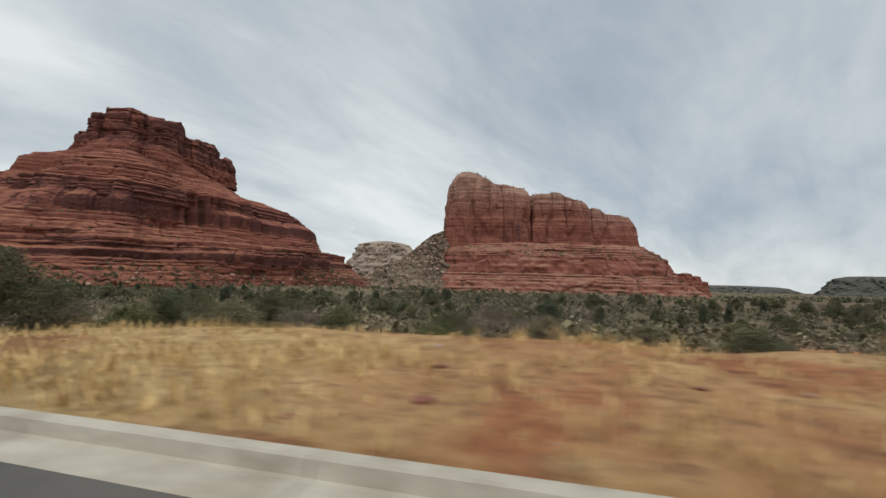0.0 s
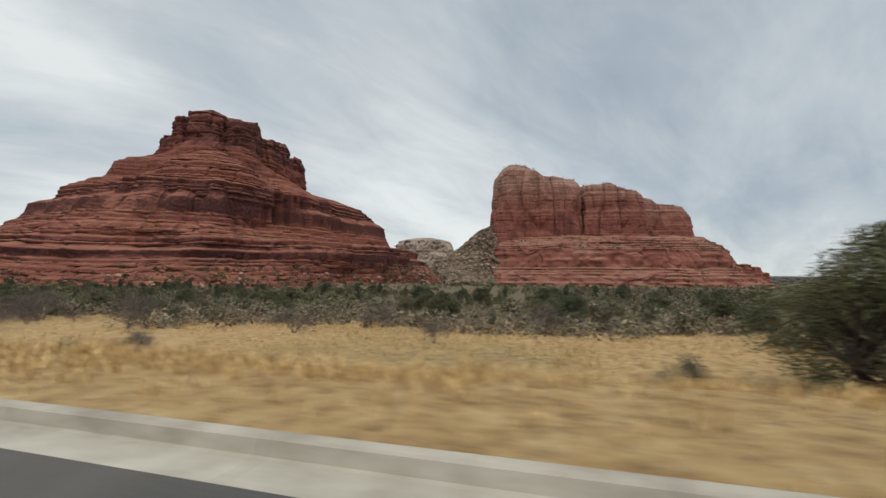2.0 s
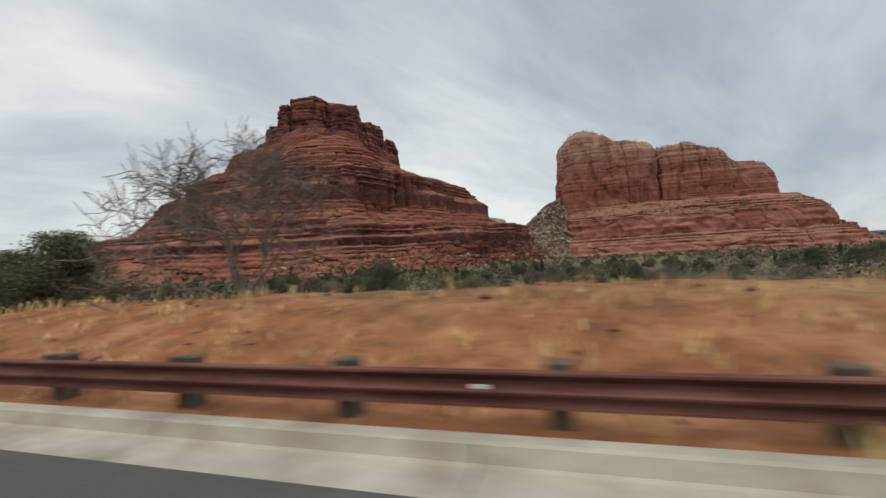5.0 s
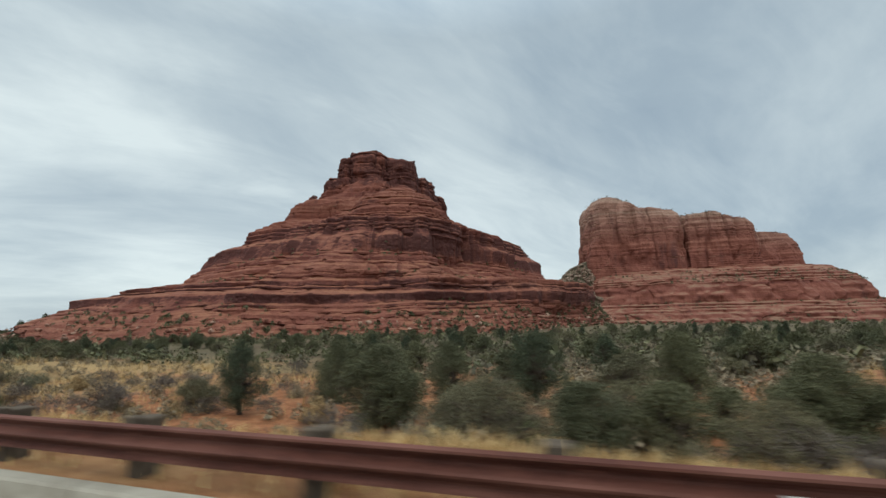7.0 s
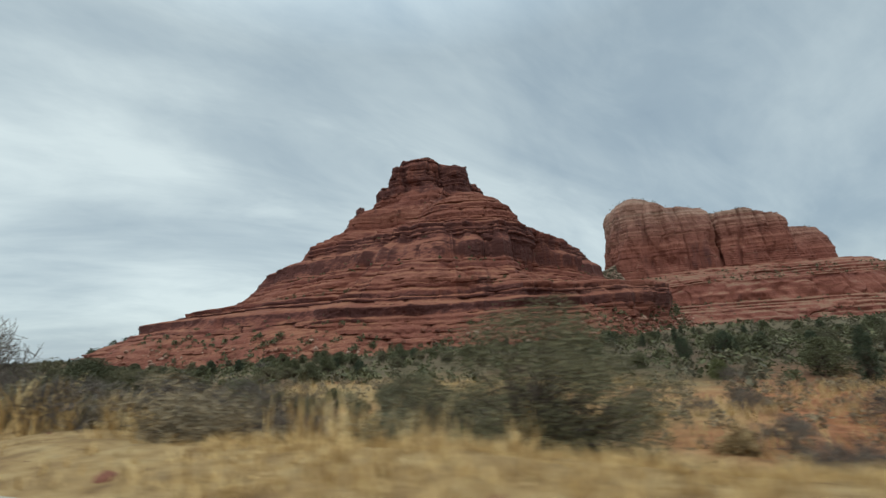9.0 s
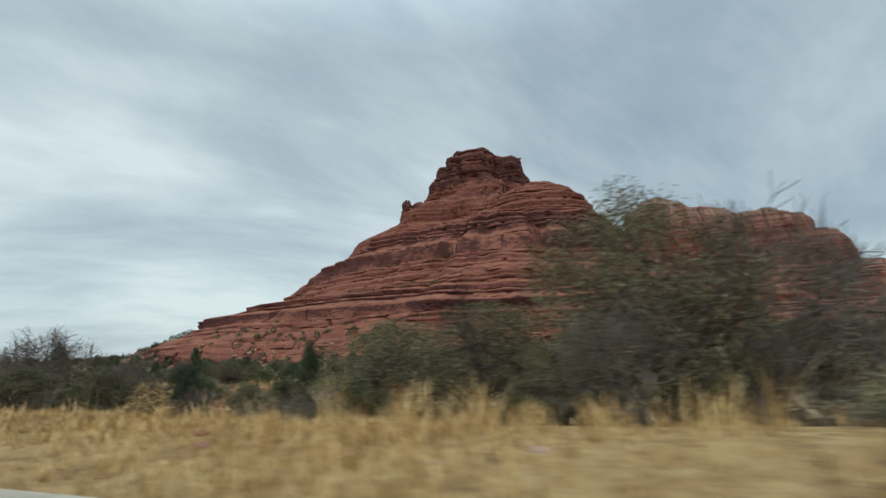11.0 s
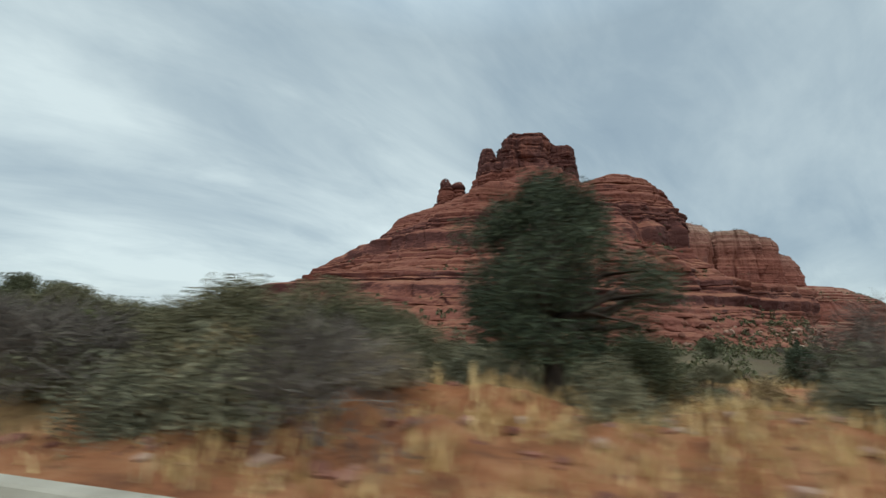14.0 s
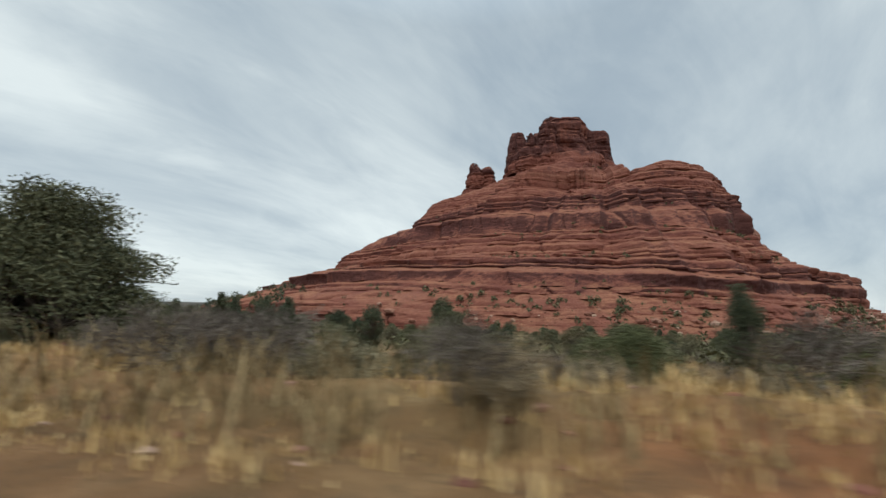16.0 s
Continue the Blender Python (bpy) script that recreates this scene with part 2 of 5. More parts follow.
RUST = k.done(k.mix(k.range(k.noise(1.0, 5, k.mapped((0.8, 0.8, 5.0))), 0.4, 0.7), k.ramp(k.noise(14.0, 6), [(0.3, (0.065, 0.024, 0.018)), (0.7, (0.13, 0.048, 0.034))]), (0.17, 0.072, 0.054)), k.noise(40.0, 4), 0.25, 0.005)
k = Mat("treated_timber", 0.9)
TIMBER = k.done(k.ramp(k.noise(1.0, 6, k.mapped((14, 14, 2))), [(0.3, (0.045, 0.034, 0.025)), (0.7, (0.15, 0.115, 0.085))]), k.noise(1.0, 6, k.mapped((40, 40, 3))), 0.5, 0.01)
k = Mat("galvanised_steel", 0.5, 0.6)
GALV = k.done(k.ramp(k.noise(12.0, 4), [(0.3, (0.26, 0.27, 0.28)), (0.7, (0.42, 0.43, 0.44))]))


def paint(name, c, rough=0.55):
    k = Mat(name, rough)
    return k.done(k.mix(k.range(k.noise(3.0, 6), 0.35, 0.75), c, tuple(v * 0.82 for v in c)))


WHITE = paint("white_sheeting", (0.74, 0.74, 0.72))
YELLOW = paint("yellow_sheeting", (0.72, 0.50, 0.035))
BLACK = paint("black_lettering", (0.02, 0.02, 0.02))
RED = paint("red_lettering", (0.42, 0.05, 0.04))


def leaf(name, dark, mid, lightc, rough=0.75):
    k = Mat(name, rough)
    c = k.ramp(k.island(), [(0.0, dark), (0.5, mid), (1.0, lightc)])
    c = k.mix(0.6, c, k.ramp(k.random(), [(0.0, (0.72, 0.75, 0.75)), (1.0, (1.25, 1.18, 1.08))]), "MULTIPLY")
    k.b.inputs["Subsurface Weight"].default_value = 0.0
    return k.done(c)


JUNIPER = leaf("juniper_foliage", (0.056, 0.060, 0.033), (0.096, 0.100, 0.054), (0.155, 0.150, 0.084))
PINE = leaf("pine_foliage", (0.036, 0.046, 0.030), (0.061, 0.076, 0.046), (0.104, 0.118, 0.068))
OLIVE = leaf("mesquite_foliage", (0.080, 0.076, 0.045), (0.130, 0.120, 0.070), (0.20, 0.175, 0.105))
SCRUB = leaf("grey_scrub_foliage", (0.070, 0.066, 0.046), (0.105, 0.095, 0.064), (0.155, 0.138, 0.092))
SAGE = leaf("sage_foliage", (0.10, 0.098, 0.064), (0.165, 0.155, 0.10), (0.26, 0.235, 0.155))
WEATHERED = leaf("weathered_grass", (0.165, 0.112, 0.058), (0.30, 0.21, 0.105), (0.48, 0.36, 0.195))
FRESH = leaf("shrub_foliage", (0.058, 0.068, 0.030), (0.098, 0.108, 0.046), (0.165, 0.165, 0.078))
STRAW = leaf("dry_grass", (0.26, 0.165, 0.072), (0.50, 0.34, 0.150), (0.70, 0.53, 0.275))
k = Mat("bark", 0.95)
BARK = k.done(k.ramp(k.noise(1.0, 5, k.mapped((9, 9, 2))), [(0.3, (0.035, 0.026, 0.020)), (0.7, (0.12, 0.092, 0.072))]), k.noise(1.0, 5, k.mapped((30, 30, 4))), 0.6, 0.02)
k = Mat("dead_wood", 0.95)
DEADWOOD = k.done(k.ramp(k.noise(1.0, 5, k.mapped((12, 12, 2))), [(0.3, (0.022, 0.018, 0.016)), (0.7, (0.070, 0.058, 0.050))]), k.noise(1.0, 5, k.mapped((30, 30, 4))), 0.5, 0.02)
k = Mat("grey_twigs", 0.95)
TWIG = k.done(k.ramp(k.island(), [(0.0, (0.07, 0.056, 0.048)), (0.5, (0.125, 0.102, 0.086)), (1.0, (0.20, 0.168, 0.14))]))
k = Mat("boulder_rock", 0.95)
STONE = k.done(k.mix(0.7, k.ramp(k.island(), [(0.0, (0.20, 0.075, 0.045)), (0.45, (0.33, 0.15, 0.09)), (0.8, (0.40, 0.30, 0.22)), (1.0, (0.52, 0.45, 0.38))]), k.ramp(k.noise(6.0, 5), [(0.3, (0.6, 0.6, 0.6)), (0.7, (1.2, 1.2, 1.2))]), "MULTIPLY"), k.noise(9.0, 5), 0.5, 0.03)
k = Mat("talus_rock", 0.95)
TALUS = k.done(k.ramp(k.noise(0.16, 8, None, 0.75), [(0.38, (0.050, 0.052, 0.032)), (0.50, (0.12, 0.090, 0.064)), (0.62, (0.24, 0.16, 0.115)), (0.78, (0.36, 0.26, 0.20))]), k.noise(0.3, 6), 0.8, 1.5)

k = Mat("fallen_red_rock", 0.95)
FALLEN = k.done(k.mix(0.7, k.ramp(k.island(), [(0.0, (0.13, 0.052, 0.038)), (0.6, (0.25, 0.110, 0.075)), (1.0, (0.40, 0.28, 0.21))]), k.ramp(k.noise(2.0, 5), [(0.3, (0.6, 0.6, 0.6)), (0.7, (1.2, 1.2, 1.2))]), "MULTIPLY"), k.noise(3.0, 5), 0.5, 0.1)
k = Mat("pale_rubble_rock", 0.95)
RUBBLE = k.done(k.mix(0.7, k.ramp(k.island(), [(0.0, (0.12, 0.072, 0.052)), (0.5, (0.235, 0.155, 0.115)), (1.0, (0.40, 0.31, 0.24))]), k.ramp(k.noise(1.0, 5), [(0.3, (0.6, 0.6, 0.6)), (0.7, (1.2, 1.2, 1.2))]), "MULTIPLY"), k.noise(2.0, 5), 0.5, 0.1)
k = Mat("dry_brush_twigs", 0.95)
BRUSH = k.done(k.mix(0.6, k.ramp(k.island(), [(0.0, (0.12, 0.100, 0.074)), (0.5, (0.21, 0.176, 0.126)), (1.0, (0.34, 0.28, 0.19))]), k.ramp(k.random(), [(0.0, (0.75, 0.75, 0.78)), (1.0, (1.3, 1.18, 1.0))]), "MULTIPLY"))


# ---------------------------------------------------------------- noise and mesh helpers
def hash3(i, j, k, seed):
    h = (i * 374761393 + j * 668265263 + k * 2147483647 + seed * 1274126177) & 0xFFFFFFFF
    h = ((h ^ (h >> 13)) * 1274126177) & 0xFFFFFFFF
    h = ((h ^ (h >> 16)) * 2246822519) & 0xFFFFFFFF
    return ((h ^ (h >> 15)) & 0xFFFFFF) / float(0xFFFFFF)


def vnoise(x, y, z, seed=0):
    """Smooth noise in -1..1 on arrays."""
    x, y, z = np.broadcast_arrays(np.asarray(x, float), np.asarray(y, float), np.asarray(z, float))
    xi, yi, zi = (np.floor(a).astype(np.int64) for a in (x, y, z))
    u, v, w = ((lambda t: t * t * (3 - 2 * t))(a - b) for a, b in ((x, xi), (y, yi), (z, zi)))
    out = 0.0
    for a in (0, 1):
        for b in (0, 1):
            for c in (0, 1):
                out = out + hash3(xi + a, yi + b, zi + c, seed) * (u if a else 1 - u) * (v if b else 1 - v) * (w if c else 1 - w)
    return out * 2 - 1


def fbm(x, y, z, octaves=4, seed=0, gain=0.5):
    s, a = 0.0, 1.0
    for o in range(octaves):
        s = s + a * vnoise(np.asarray(x) * 2 ** o, np.asarray(y) * 2 ** o, np.asarray(z) * 2 ** o, seed + o * 17)
        a *= gain
    return s


def sstep(a, b, x):
    t = np.clip((np.asarray(x, float) - a) / (b - a), 0, 1)
    return t * t * (3 - 2 * t)


def mesh_from(name, verts, faces, mat, smooth=False):
    me = bpy.data.meshes.new(name)
    verts, faces = np.asarray(verts, np.float32), np.asarray(faces, np.int32)
    n, f = faces.shape
    me.vertices.add(len(verts))
    me.vertices.foreach_set("co", verts.ravel())
    me.loops.add(n * f)
    me.loops.foreach_set("vertex_index", faces.ravel())
    me.polygons.add(n)
    me.polygons.foreach_set("loop_start", np.arange(n, dtype=np.int32) * f)
    me.polygons.foreach_set("use_smooth", np.full(n, smooth))
    me.update(calc_edges=True)
    me.materials.append(mat)
    return me


def child(name, me, parent, label=""):
    ob = new(name, me)
    ob.parent = parent
    if label:
        ob["label"] = label
    return ob


def part(name, bm, mat, parent, label=""):
    """Links a bmesh as one mesh object under a thing or a part."""
    me = bpy.data.meshes.new(name)
    bm.to_mesh(me)
    bm.free()
    me.materials.append(mat)
    return child(name, me, parent, label)


def box(bm, sx, sy, sz, m=None, bevel=0.0):
    r = bmesh.ops.create_cube(bm, size=1.0, matrix=(m or Matrix()) @ Matrix.Diagonal((sx, sy, sz, 1)))
    if bevel:
        es = list({e for v in r["verts"] for e in v.link_edges})
        bmesh.ops.bevel(bm, geom=es, offset=bevel, segments=1, affect="EDGES")


def grid_faces(rows, cols, wrap):
    i, j = np.meshgrid(np.arange(rows - 1), np.arange(cols if wrap else cols - 1), indexing="ij")
    a, b = i * cols + j, i * cols + (j + 1) % cols
    return np.stack([a, b, b + cols, a + cols], -1).reshape(-1, 4)


# ---------------------------------------------------------------- the road's line and the lie of the land
LINE_Y = (-1.151, -3.014, -4.687, 0.26, -24.899, 33.975)
LINE_Z = (-0.379, 0.67, 1.203, -0.307, -0.582, 1.458)


def poly_line(c, x):
    u = (np.asarray(x, float) + 165) / 165
    uc = np.clip(u, -1.02, 1.0)
    return np.polyval(c, uc) + (u - uc) * np.clip(np.polyval(np.polyder(np.array(c)), uc), -40, 40)


def lane_y(x):
    return poly_line(LINE_Y, x)


def road_z(x):
    return np.clip(poly_line(LINE_Z, np.clip(x, -345, 10)) - 1.5, -1, 1)


def slope(x):
    return (lane_y(np.asarray(x) + 0.5) - lane_y(np.asarray(x) - 0.5))


def road_point(x, d, z=0.0):
    """A place d metres to the right of the camera's line, at its abscissa x, z above the road."""
    s = float(slope(x))
    c = 1 / math.sqrt(1 + s * s)
    return Vector((x - s * c * d, float(lane_y(x)) + c * d, float(road_z(x)) + z))


KERB = 3.12


def kerb_d(x):
    """The kerb's distance from the travelled line; the lane widens before the guardrail and narrows where it ends."""
    return np.interp(x, (-345, -330, -310, -299, -289, -279, -260, -200, -150, -122, -92, -72, -45, -20, 0), (2.2, 2.3, 2.5, 2.7, 2.81, 2.92, 3.0, 2.9, 2.78, 2.83, 3.36, 3.42, 3.14, 3.0, 2.98))


def ground(x, y):
    """Height of the open land."""
    x, y = np.asarray(x, float), np.asarray(y, float)
    s = slope(x)
    d = (y - lane_y(x)) / np.sqrt(1 + s * s)
    rz = road_z(x)
    # where the verge ends and how steeply it falls away
    rail = sstep(-121, -130, x) * sstep(-204, -182, x)
    meadow = sstep(-108, -84, x) * sstep(-14, -30, x)
    bank = sstep(-236, -250, x)
    verge = sstep(-180, -192, x) * sstep(-250, -236, x)
    south = sstep(-20, -10, x)
    hump = sstep(-90, -98, x) * sstep(-126, -119, x)
    near = 6.0 - 2.2 * rail - 0.8 * verge * (1 - rail) - 1.6 * meadow + 1.3 * bank + 3.6 * south + 4.0 * hump
    wide = 12.0 - 2.0 * rail - 3.0 * bank - 3.0 * south
    fall = 2.0 + 1.4 * rail + 0.6 * meadow - 0.5 * bank + 0.3 * verge * (1 - rail) + 0.4 * south
    base = -4.6 - 21.0 * sstep(-150, 120, x) * sstep(240, 640, y) - 6.0 * sstep(300, 900, y) + 3.2 * sstep(-300, -420, x) - 10 * sstep(900, 2500, y)
    shelf = rz + 0.10 - fall * sstep(0, 1, (d - near) / wide)
    right = shelf + (base - shelf) * sstep(near + wide, near + wide + 48, d)
    right = right + bank * (0.22 * np.exp(-((d - 6.6) / 1.3) ** 2) + 0.27 * sstep(kerb_d(x) + 0.5, 5.5, d) * sstep(9, 7.5, d) * fbm(x * 0.9, y * 0.9, 0, 3, 41)) + 0.62 * hump * np.exp(-((d - 9.2) / 3.4) ** 4)
    left = rz - 0.1 - 2.0 * sstep(12, 60, -d)
    z = np.where(d < 0, left, right)
    rough = sstep(kerb_d(x) + 0.3, kerb_d(x) + 2.2, np.abs(d))
    z = z + rough * (0.10 * fbm(x * 0.35, y * 0.35, 0, 4, 3) + 0.30 * sstep(10, 40, d) * fbm(x * 0.05, y * 0.05, 0, 3, 9) + 1.6 * sstep(60, 200, d) * fbm(x * 0.012, y * 0.012, 0, 3, 21))
    return np.where((d > -9) & (d < kerb_d(x) + 0.06), rz - 0.28, z)


def ground_at(x, y):
    return float(ground(np.array([x]), np.array([y]))[0])


def spread(lo, hi, near_lo, near_hi, step, growth=1.22):
    a = list(np.arange(near_lo, near_hi + step / 2, step))
    s, v = step, near_hi
    while v < hi:
        s *= growth
        v += s
        a.append(min(v, hi))
    s, v, b = step, near_lo, []
    while v > lo:
        s *= growth
        v -= s
        b.append(max(v, lo))
    return np.array(sorted(set(b + a)))


gx = spread(-4700, 4700, -360, 40, 0.7)
gd = np.concatenate([spread(-4700, -4.0, -12, -4.0, 1.0)[:-1], np.arange(-4.0, 1.6, 1.0), np.arange(1.6, 4.6, 0.2), np.arange(4.6, 10, 0.25), np.arange(10, 14, 0.4), np.arange(14, 60, 1.3), np.arange(60, 330, 4.5), spread(330, 4700, 330, 340, 8.0)])
GX, GD = np.meshgrid(gx, gd, indexing="ij")
GY = lane_y(np.clip(GX, -345, 10)) + GD
GZ = ground(GX, GY)
ground_ob = new("ground", mesh_from("ground", np.stack([GX, GY, GZ], -1).reshape(-1, 3), grid_faces(len(gx), len(gd), False)[:, ::-1], GROUND, True))
tagged(ground_ob, "red desert soil with straw litter and dry washes", "ground", kind="structure")


def strip(name, xs, offs, mat, label, category):
    """A ribbon along the road: offs are (distance, height) pairs across it."""
    v = [[tuple(road_point(x, d(x) if callable(d) else d, z)) for d, z in offs] for x in xs]
    ob = new(name, mesh_from(name, np.array(v).reshape(-1, 3), grid_faces(len(xs), len(offs), False)[:, ::-1], mat))
    return tagged(ob, label, category, kind="structure")


xs_road = np.arange(-400, 60.1, 2.0)
strip("road", xs_road, [(-9.5, -0.05), (-4.0, 0.03), (0.0, 0.02), (lambda x: kerb_d(x) - 0.58, 0.0)], ASPHALT, "grey asphalt highway lane with worn surface", "road")

# kerb with its gutter pan, cast in lengths with open joints
kerb_root = tagged(new("kerb"), "pale concrete kerb and gutter along the highway", "kerb", kind="structure")
KERB_PROFILE = [(-0.60, -0.10), (-0.60, 0.002), (-0.14, -0.02), (-0.11, 0.0), (-0.075, 0.125), (-0.05, 0.145), (0.08, 0.145), (0.10, 0.13), (0.10, -0.25)]
# one length has the open mouth of a storm drain under its top slab
INLET_PROFILE = [(-0.60, -0.10), (-0.60, 0.002), (-0.14, -0.05), (-0.11, -0.16), (0.32, -0.16), (0.32, 0.03), (-0.09, 0.04), (-0.10, 0.145), (0.10, 0.15), (0.11, -0.25)]
for i in range(118):
    x0, x1 = 24 - i * 3.1, 24 - (i + 1) * 3.1 + 0.018
    rows, profile = [], INLET_PROFILE if i == 49 else KERB_PROFILE
    for x in np.linspace(x0, x1, 3):
        kd = float(kerb_d(x))
        rows.append([tuple(road_point(x, kd + a, b)) for a, b in profile])
    n = len(profile)
    f = grid_faces(3, n, False).tolist()
    me = bpy.data.meshes.new("kerb_section")
    me.from_pydata([p for r in rows for p in r], [], f + [list(range(n))[::-1], [2 * n + q for q in range(n)]])
    me.materials.append(CONCRETE)
    child("kerb_section", me, kerb_root)

# ---------------------------------------------------------------- rock masses
rng = np.random.default_rng(7)


def make_beds(lo, hi, thin, thick, seed):
    r = np.random.default_rng(seed)
    z, out = lo, [lo]
    while z < hi:
        z += r.uniform(*thin) if r.random() < 0.6 else r.uniform(*thick)
        out.append(z)
    return np.array(out)


def bedded(z, beds, sharp):
    """Steps a smooth height into beds: a steep riser, then a ledge at its top. Also gives the place within the bed."""
    i = np.clip(np.searchsorted(beds, z) - 1, 0, len(beds) - 2)
    b0, b1 = beds[i], beds[i + 1]
    f = np.clip((z - b0) / (b1 - b0), 0, 1)
    g = f * (1 - sharp) + sharp * sstep(0.58, 1.0, f)
    return b0 + (b1 - b0) * g, f, i


def rock_mesh(name, centre, radius, zlo, ztop, nth, nz, seed, beds, mat, flute=1.0, sharp=0.85, dome=2.0, lump=1.5, cut=0.5, front=0.8, vert=1.0, gully=0.0, soft=0.0, edge=0.0, coarse=1.0, foot=-99.0, patchy=0.75, under=0.25):
    """A mass of bedded rock round an upright axis: radius(theta, z) gives its smooth form."""
    m = int(nth * front)
    th = np.concatenate([np.linspace(-math.pi - 0.45, 0.45, m, endpoint=False), np.linspace(0.45, math.pi - 0.45, nth - m, endpoint=False)])
    top = ztop(th) if callable(ztop) else np.full(nth, float(ztop))
    f = np.linspace(0, 1, nz)[:, None]
    T = np.broadcast_to(th[None], (nz, nth))
    Z = zlo + f * (top[None] - zlo)
    cx, cy = centre
    R0 = radius(T, Z)
    wx, wy = cx + R0 * np.cos(T), cy + R0 * np.sin(T)
    dip = 1.6 * fbm(wx * 0.014, wy * 0.014, Z * 0.006, 2, seed) + 0.7 * fbm(wx * 0.05, wy * 0.05, Z * 0.05, 2, seed + 4)
    sh = np.clip((sharp + patchy * vnoise(wx * 0.022, wy * 0.022, Z * 0.10, seed + 5)) * (1 - soft * sstep(54, 62, Z)) * (1 - 0.75 * sstep(foot + 9, foot, Z)), 0.0, 0.95)
    zs, bf, bi = bedded(Z + dip, beds, sh)
    R = radius(T, np.clip(zs - dip, zlo, None))
    wx, wy = cx + R * np.cos(T), cy + R * np.sin(T)
    # joints and flutes run up the faces, lumps and hollows at larger size
    R = R + lump * fbm(wx * 0.035, wy * 0.035, Z * 0.03, 3, seed + 1)
    if gully:
        ct, st = np.cos(T), np.sin(T)
        body = sstep(zlo + 8, zlo + 34, Z) * (1 - 0.8 * sstep(80, 98, Z))
        R = R + gully * body * (fbm(ct * 6 + 3, st * 6, Z * 0.012, 3, seed + 11) + 0.7 * (0.45 - np.abs(vnoise(ct * 15, st * 15, Z * 0.022, seed + 12)) * 1.6))
    wx, wy = wx * coarse, wy * coarse
    fl = fbm(wx * 0.16, wy * 0.16, Z * 0.035 * coarse + bi * 3.7 * vert, 3, seed + 2)
    R = R + flute * (0.8 * fl - 1.1 * np.clip(np.abs(vnoise(wx * 0.09, wy * 0.09, bi * 1.3 * vert + Z * 0.012 * coarse, seed + 8)) * -6 + 1, 0, 1))
    R = R + 0.25 * fbm(wx * 0.6, wy * 0.6, Z * 0.9, 3, seed + 3)
    R = R - cut * np.exp(-(bf / 0.13) ** 2) * np.clip(under + 1.4 * vnoise(wx * 0.035, wy * 0.035, bi * 2.1, seed + 6), 0, 1.4) + 0.35 * cut * np.exp(-((bf - 0.5) / 0.16) ** 2)
    R = R * (1 - edge * np.clip((f - 0.84) / 0.16, 0, 1) ** 2)
    R = np.maximum(R, 0.6)
    rings = [np.stack([cx + R * np.cos(T), cy + R * np.sin(T), Z], -1)]
    for q in (0.86, 0.62, 0.36, 0.12, 0.0):
        r = R[-1] * q
        rings.append(np.stack([cx + r * np.cos(th), cy + r * np.sin(th), top + dome * (1 - q * q) + (0.5 * fbm((cx + r * np.cos(th)) * 0.15, (cy + r * np.sin(th)) * 0.15, 0, 3, seed + 9) if q else 0)], -1)[None])
    V = np.concatenate(rings, 0)
    if callable(ztop):
        V[-1, :, 2] = V[-1, :, 2].mean()
    return mesh_from(name, V.reshape(-1, 3), grid_faces(len(V), nth, True), mat)


# the bell-shaped butte: (height, mean radius, then cosine and sine parts to the third order)
BELL_AT = (-225.0, 312.0)
BELL = [(-14, 186, -32, 33, -2, 8, -6, 4), (3, 174, -35, 42, 7, 12, -7, 1), (14, 157, -28, 41, 4, 3, 4, -1), (21.5, 148, -22, 42, 7, -3, 2, 5),
        (25, 132, -28, 43, -7, -2, -4, 8), (36, 125, -29, 47, -8, -2, -7, 7), (48, 110, -14, 44, -13, 2, -9, 1), (58, 101, -11, 39, -12, -1, -7, 0),
        (68, 79, -19, 27, -7, -15, -7, 4), (78, 57, -15, 14, -10, -3, -8, -3), (88, 33, -13, 15, 1, -2, -1, 0), (93, 26, -13, 14, 1, -1, 0, 0), (100, 19, -13, 14, 1, -1, 0, 0)]


def bell_radius(th, z):
    b = np.array(BELL, float)
    c = [np.interp(z, b[:, 0], b[:, q]) for q in range(1, 8)]
    r = c[0] + sum(c[2 * q - 1] * np.cos(q * th) + c[2 * q] * np.sin(q * th) for q in (1, 2, 3))
    # a saddle between the summit and the rounded shoulder before it
    off = np.arctan2(np.sin(th + 1.1), np.cos(th + 1.1))
    west = np.arctan2(np.sin(th - 3.25), np.cos(th - 3.25))
    east = np.arctan2(np.sin(th + 0.75), np.cos(th + 0.75))
    r = r - 5.0 * np.exp(-(east / 0.4) ** 2) * sstep(26, 32, z) * sstep(66, 54, z)
    r = r - 5.0 * np.exp(-(west / 0.5) ** 2) * sstep(30, 37, z) * sstep(56, 50, z)
    return r * (1 - 0.48 * np.exp(-(off / 0.62) ** 2) * sstep(56, 70, z) * sstep(99, 86, z))


def ellipse(a0, b0, a1, b1, z0, z1, rot=0.0, power=2.6, belly=0.0):
    """An oval column from z0 to z1 whose half-widths go from a0, b0 to a1, b1."""
    def rad(th, z):
        f = np.clip((np.asarray(z) - z0) / (z1 - z0), 0, 1)
        f = f + belly * f * (1 - f)
        a, b = a0 + (a1 - a0) * f, b0 + (b1 - b0) * f
        t = th - rot
        return (np.abs(np.cos(t) / a) ** power + np.abs(np.sin(t) / b) ** power) ** (-1 / power)
    return rad


def rough_top(z1, sd):
    def top(th):
        return z1 - 2.2 + 2.2 * np.asarray(fbm(np.cos(th) * 1.6, np.sin(th) * 1.6, 0, 3, sd))
    return top


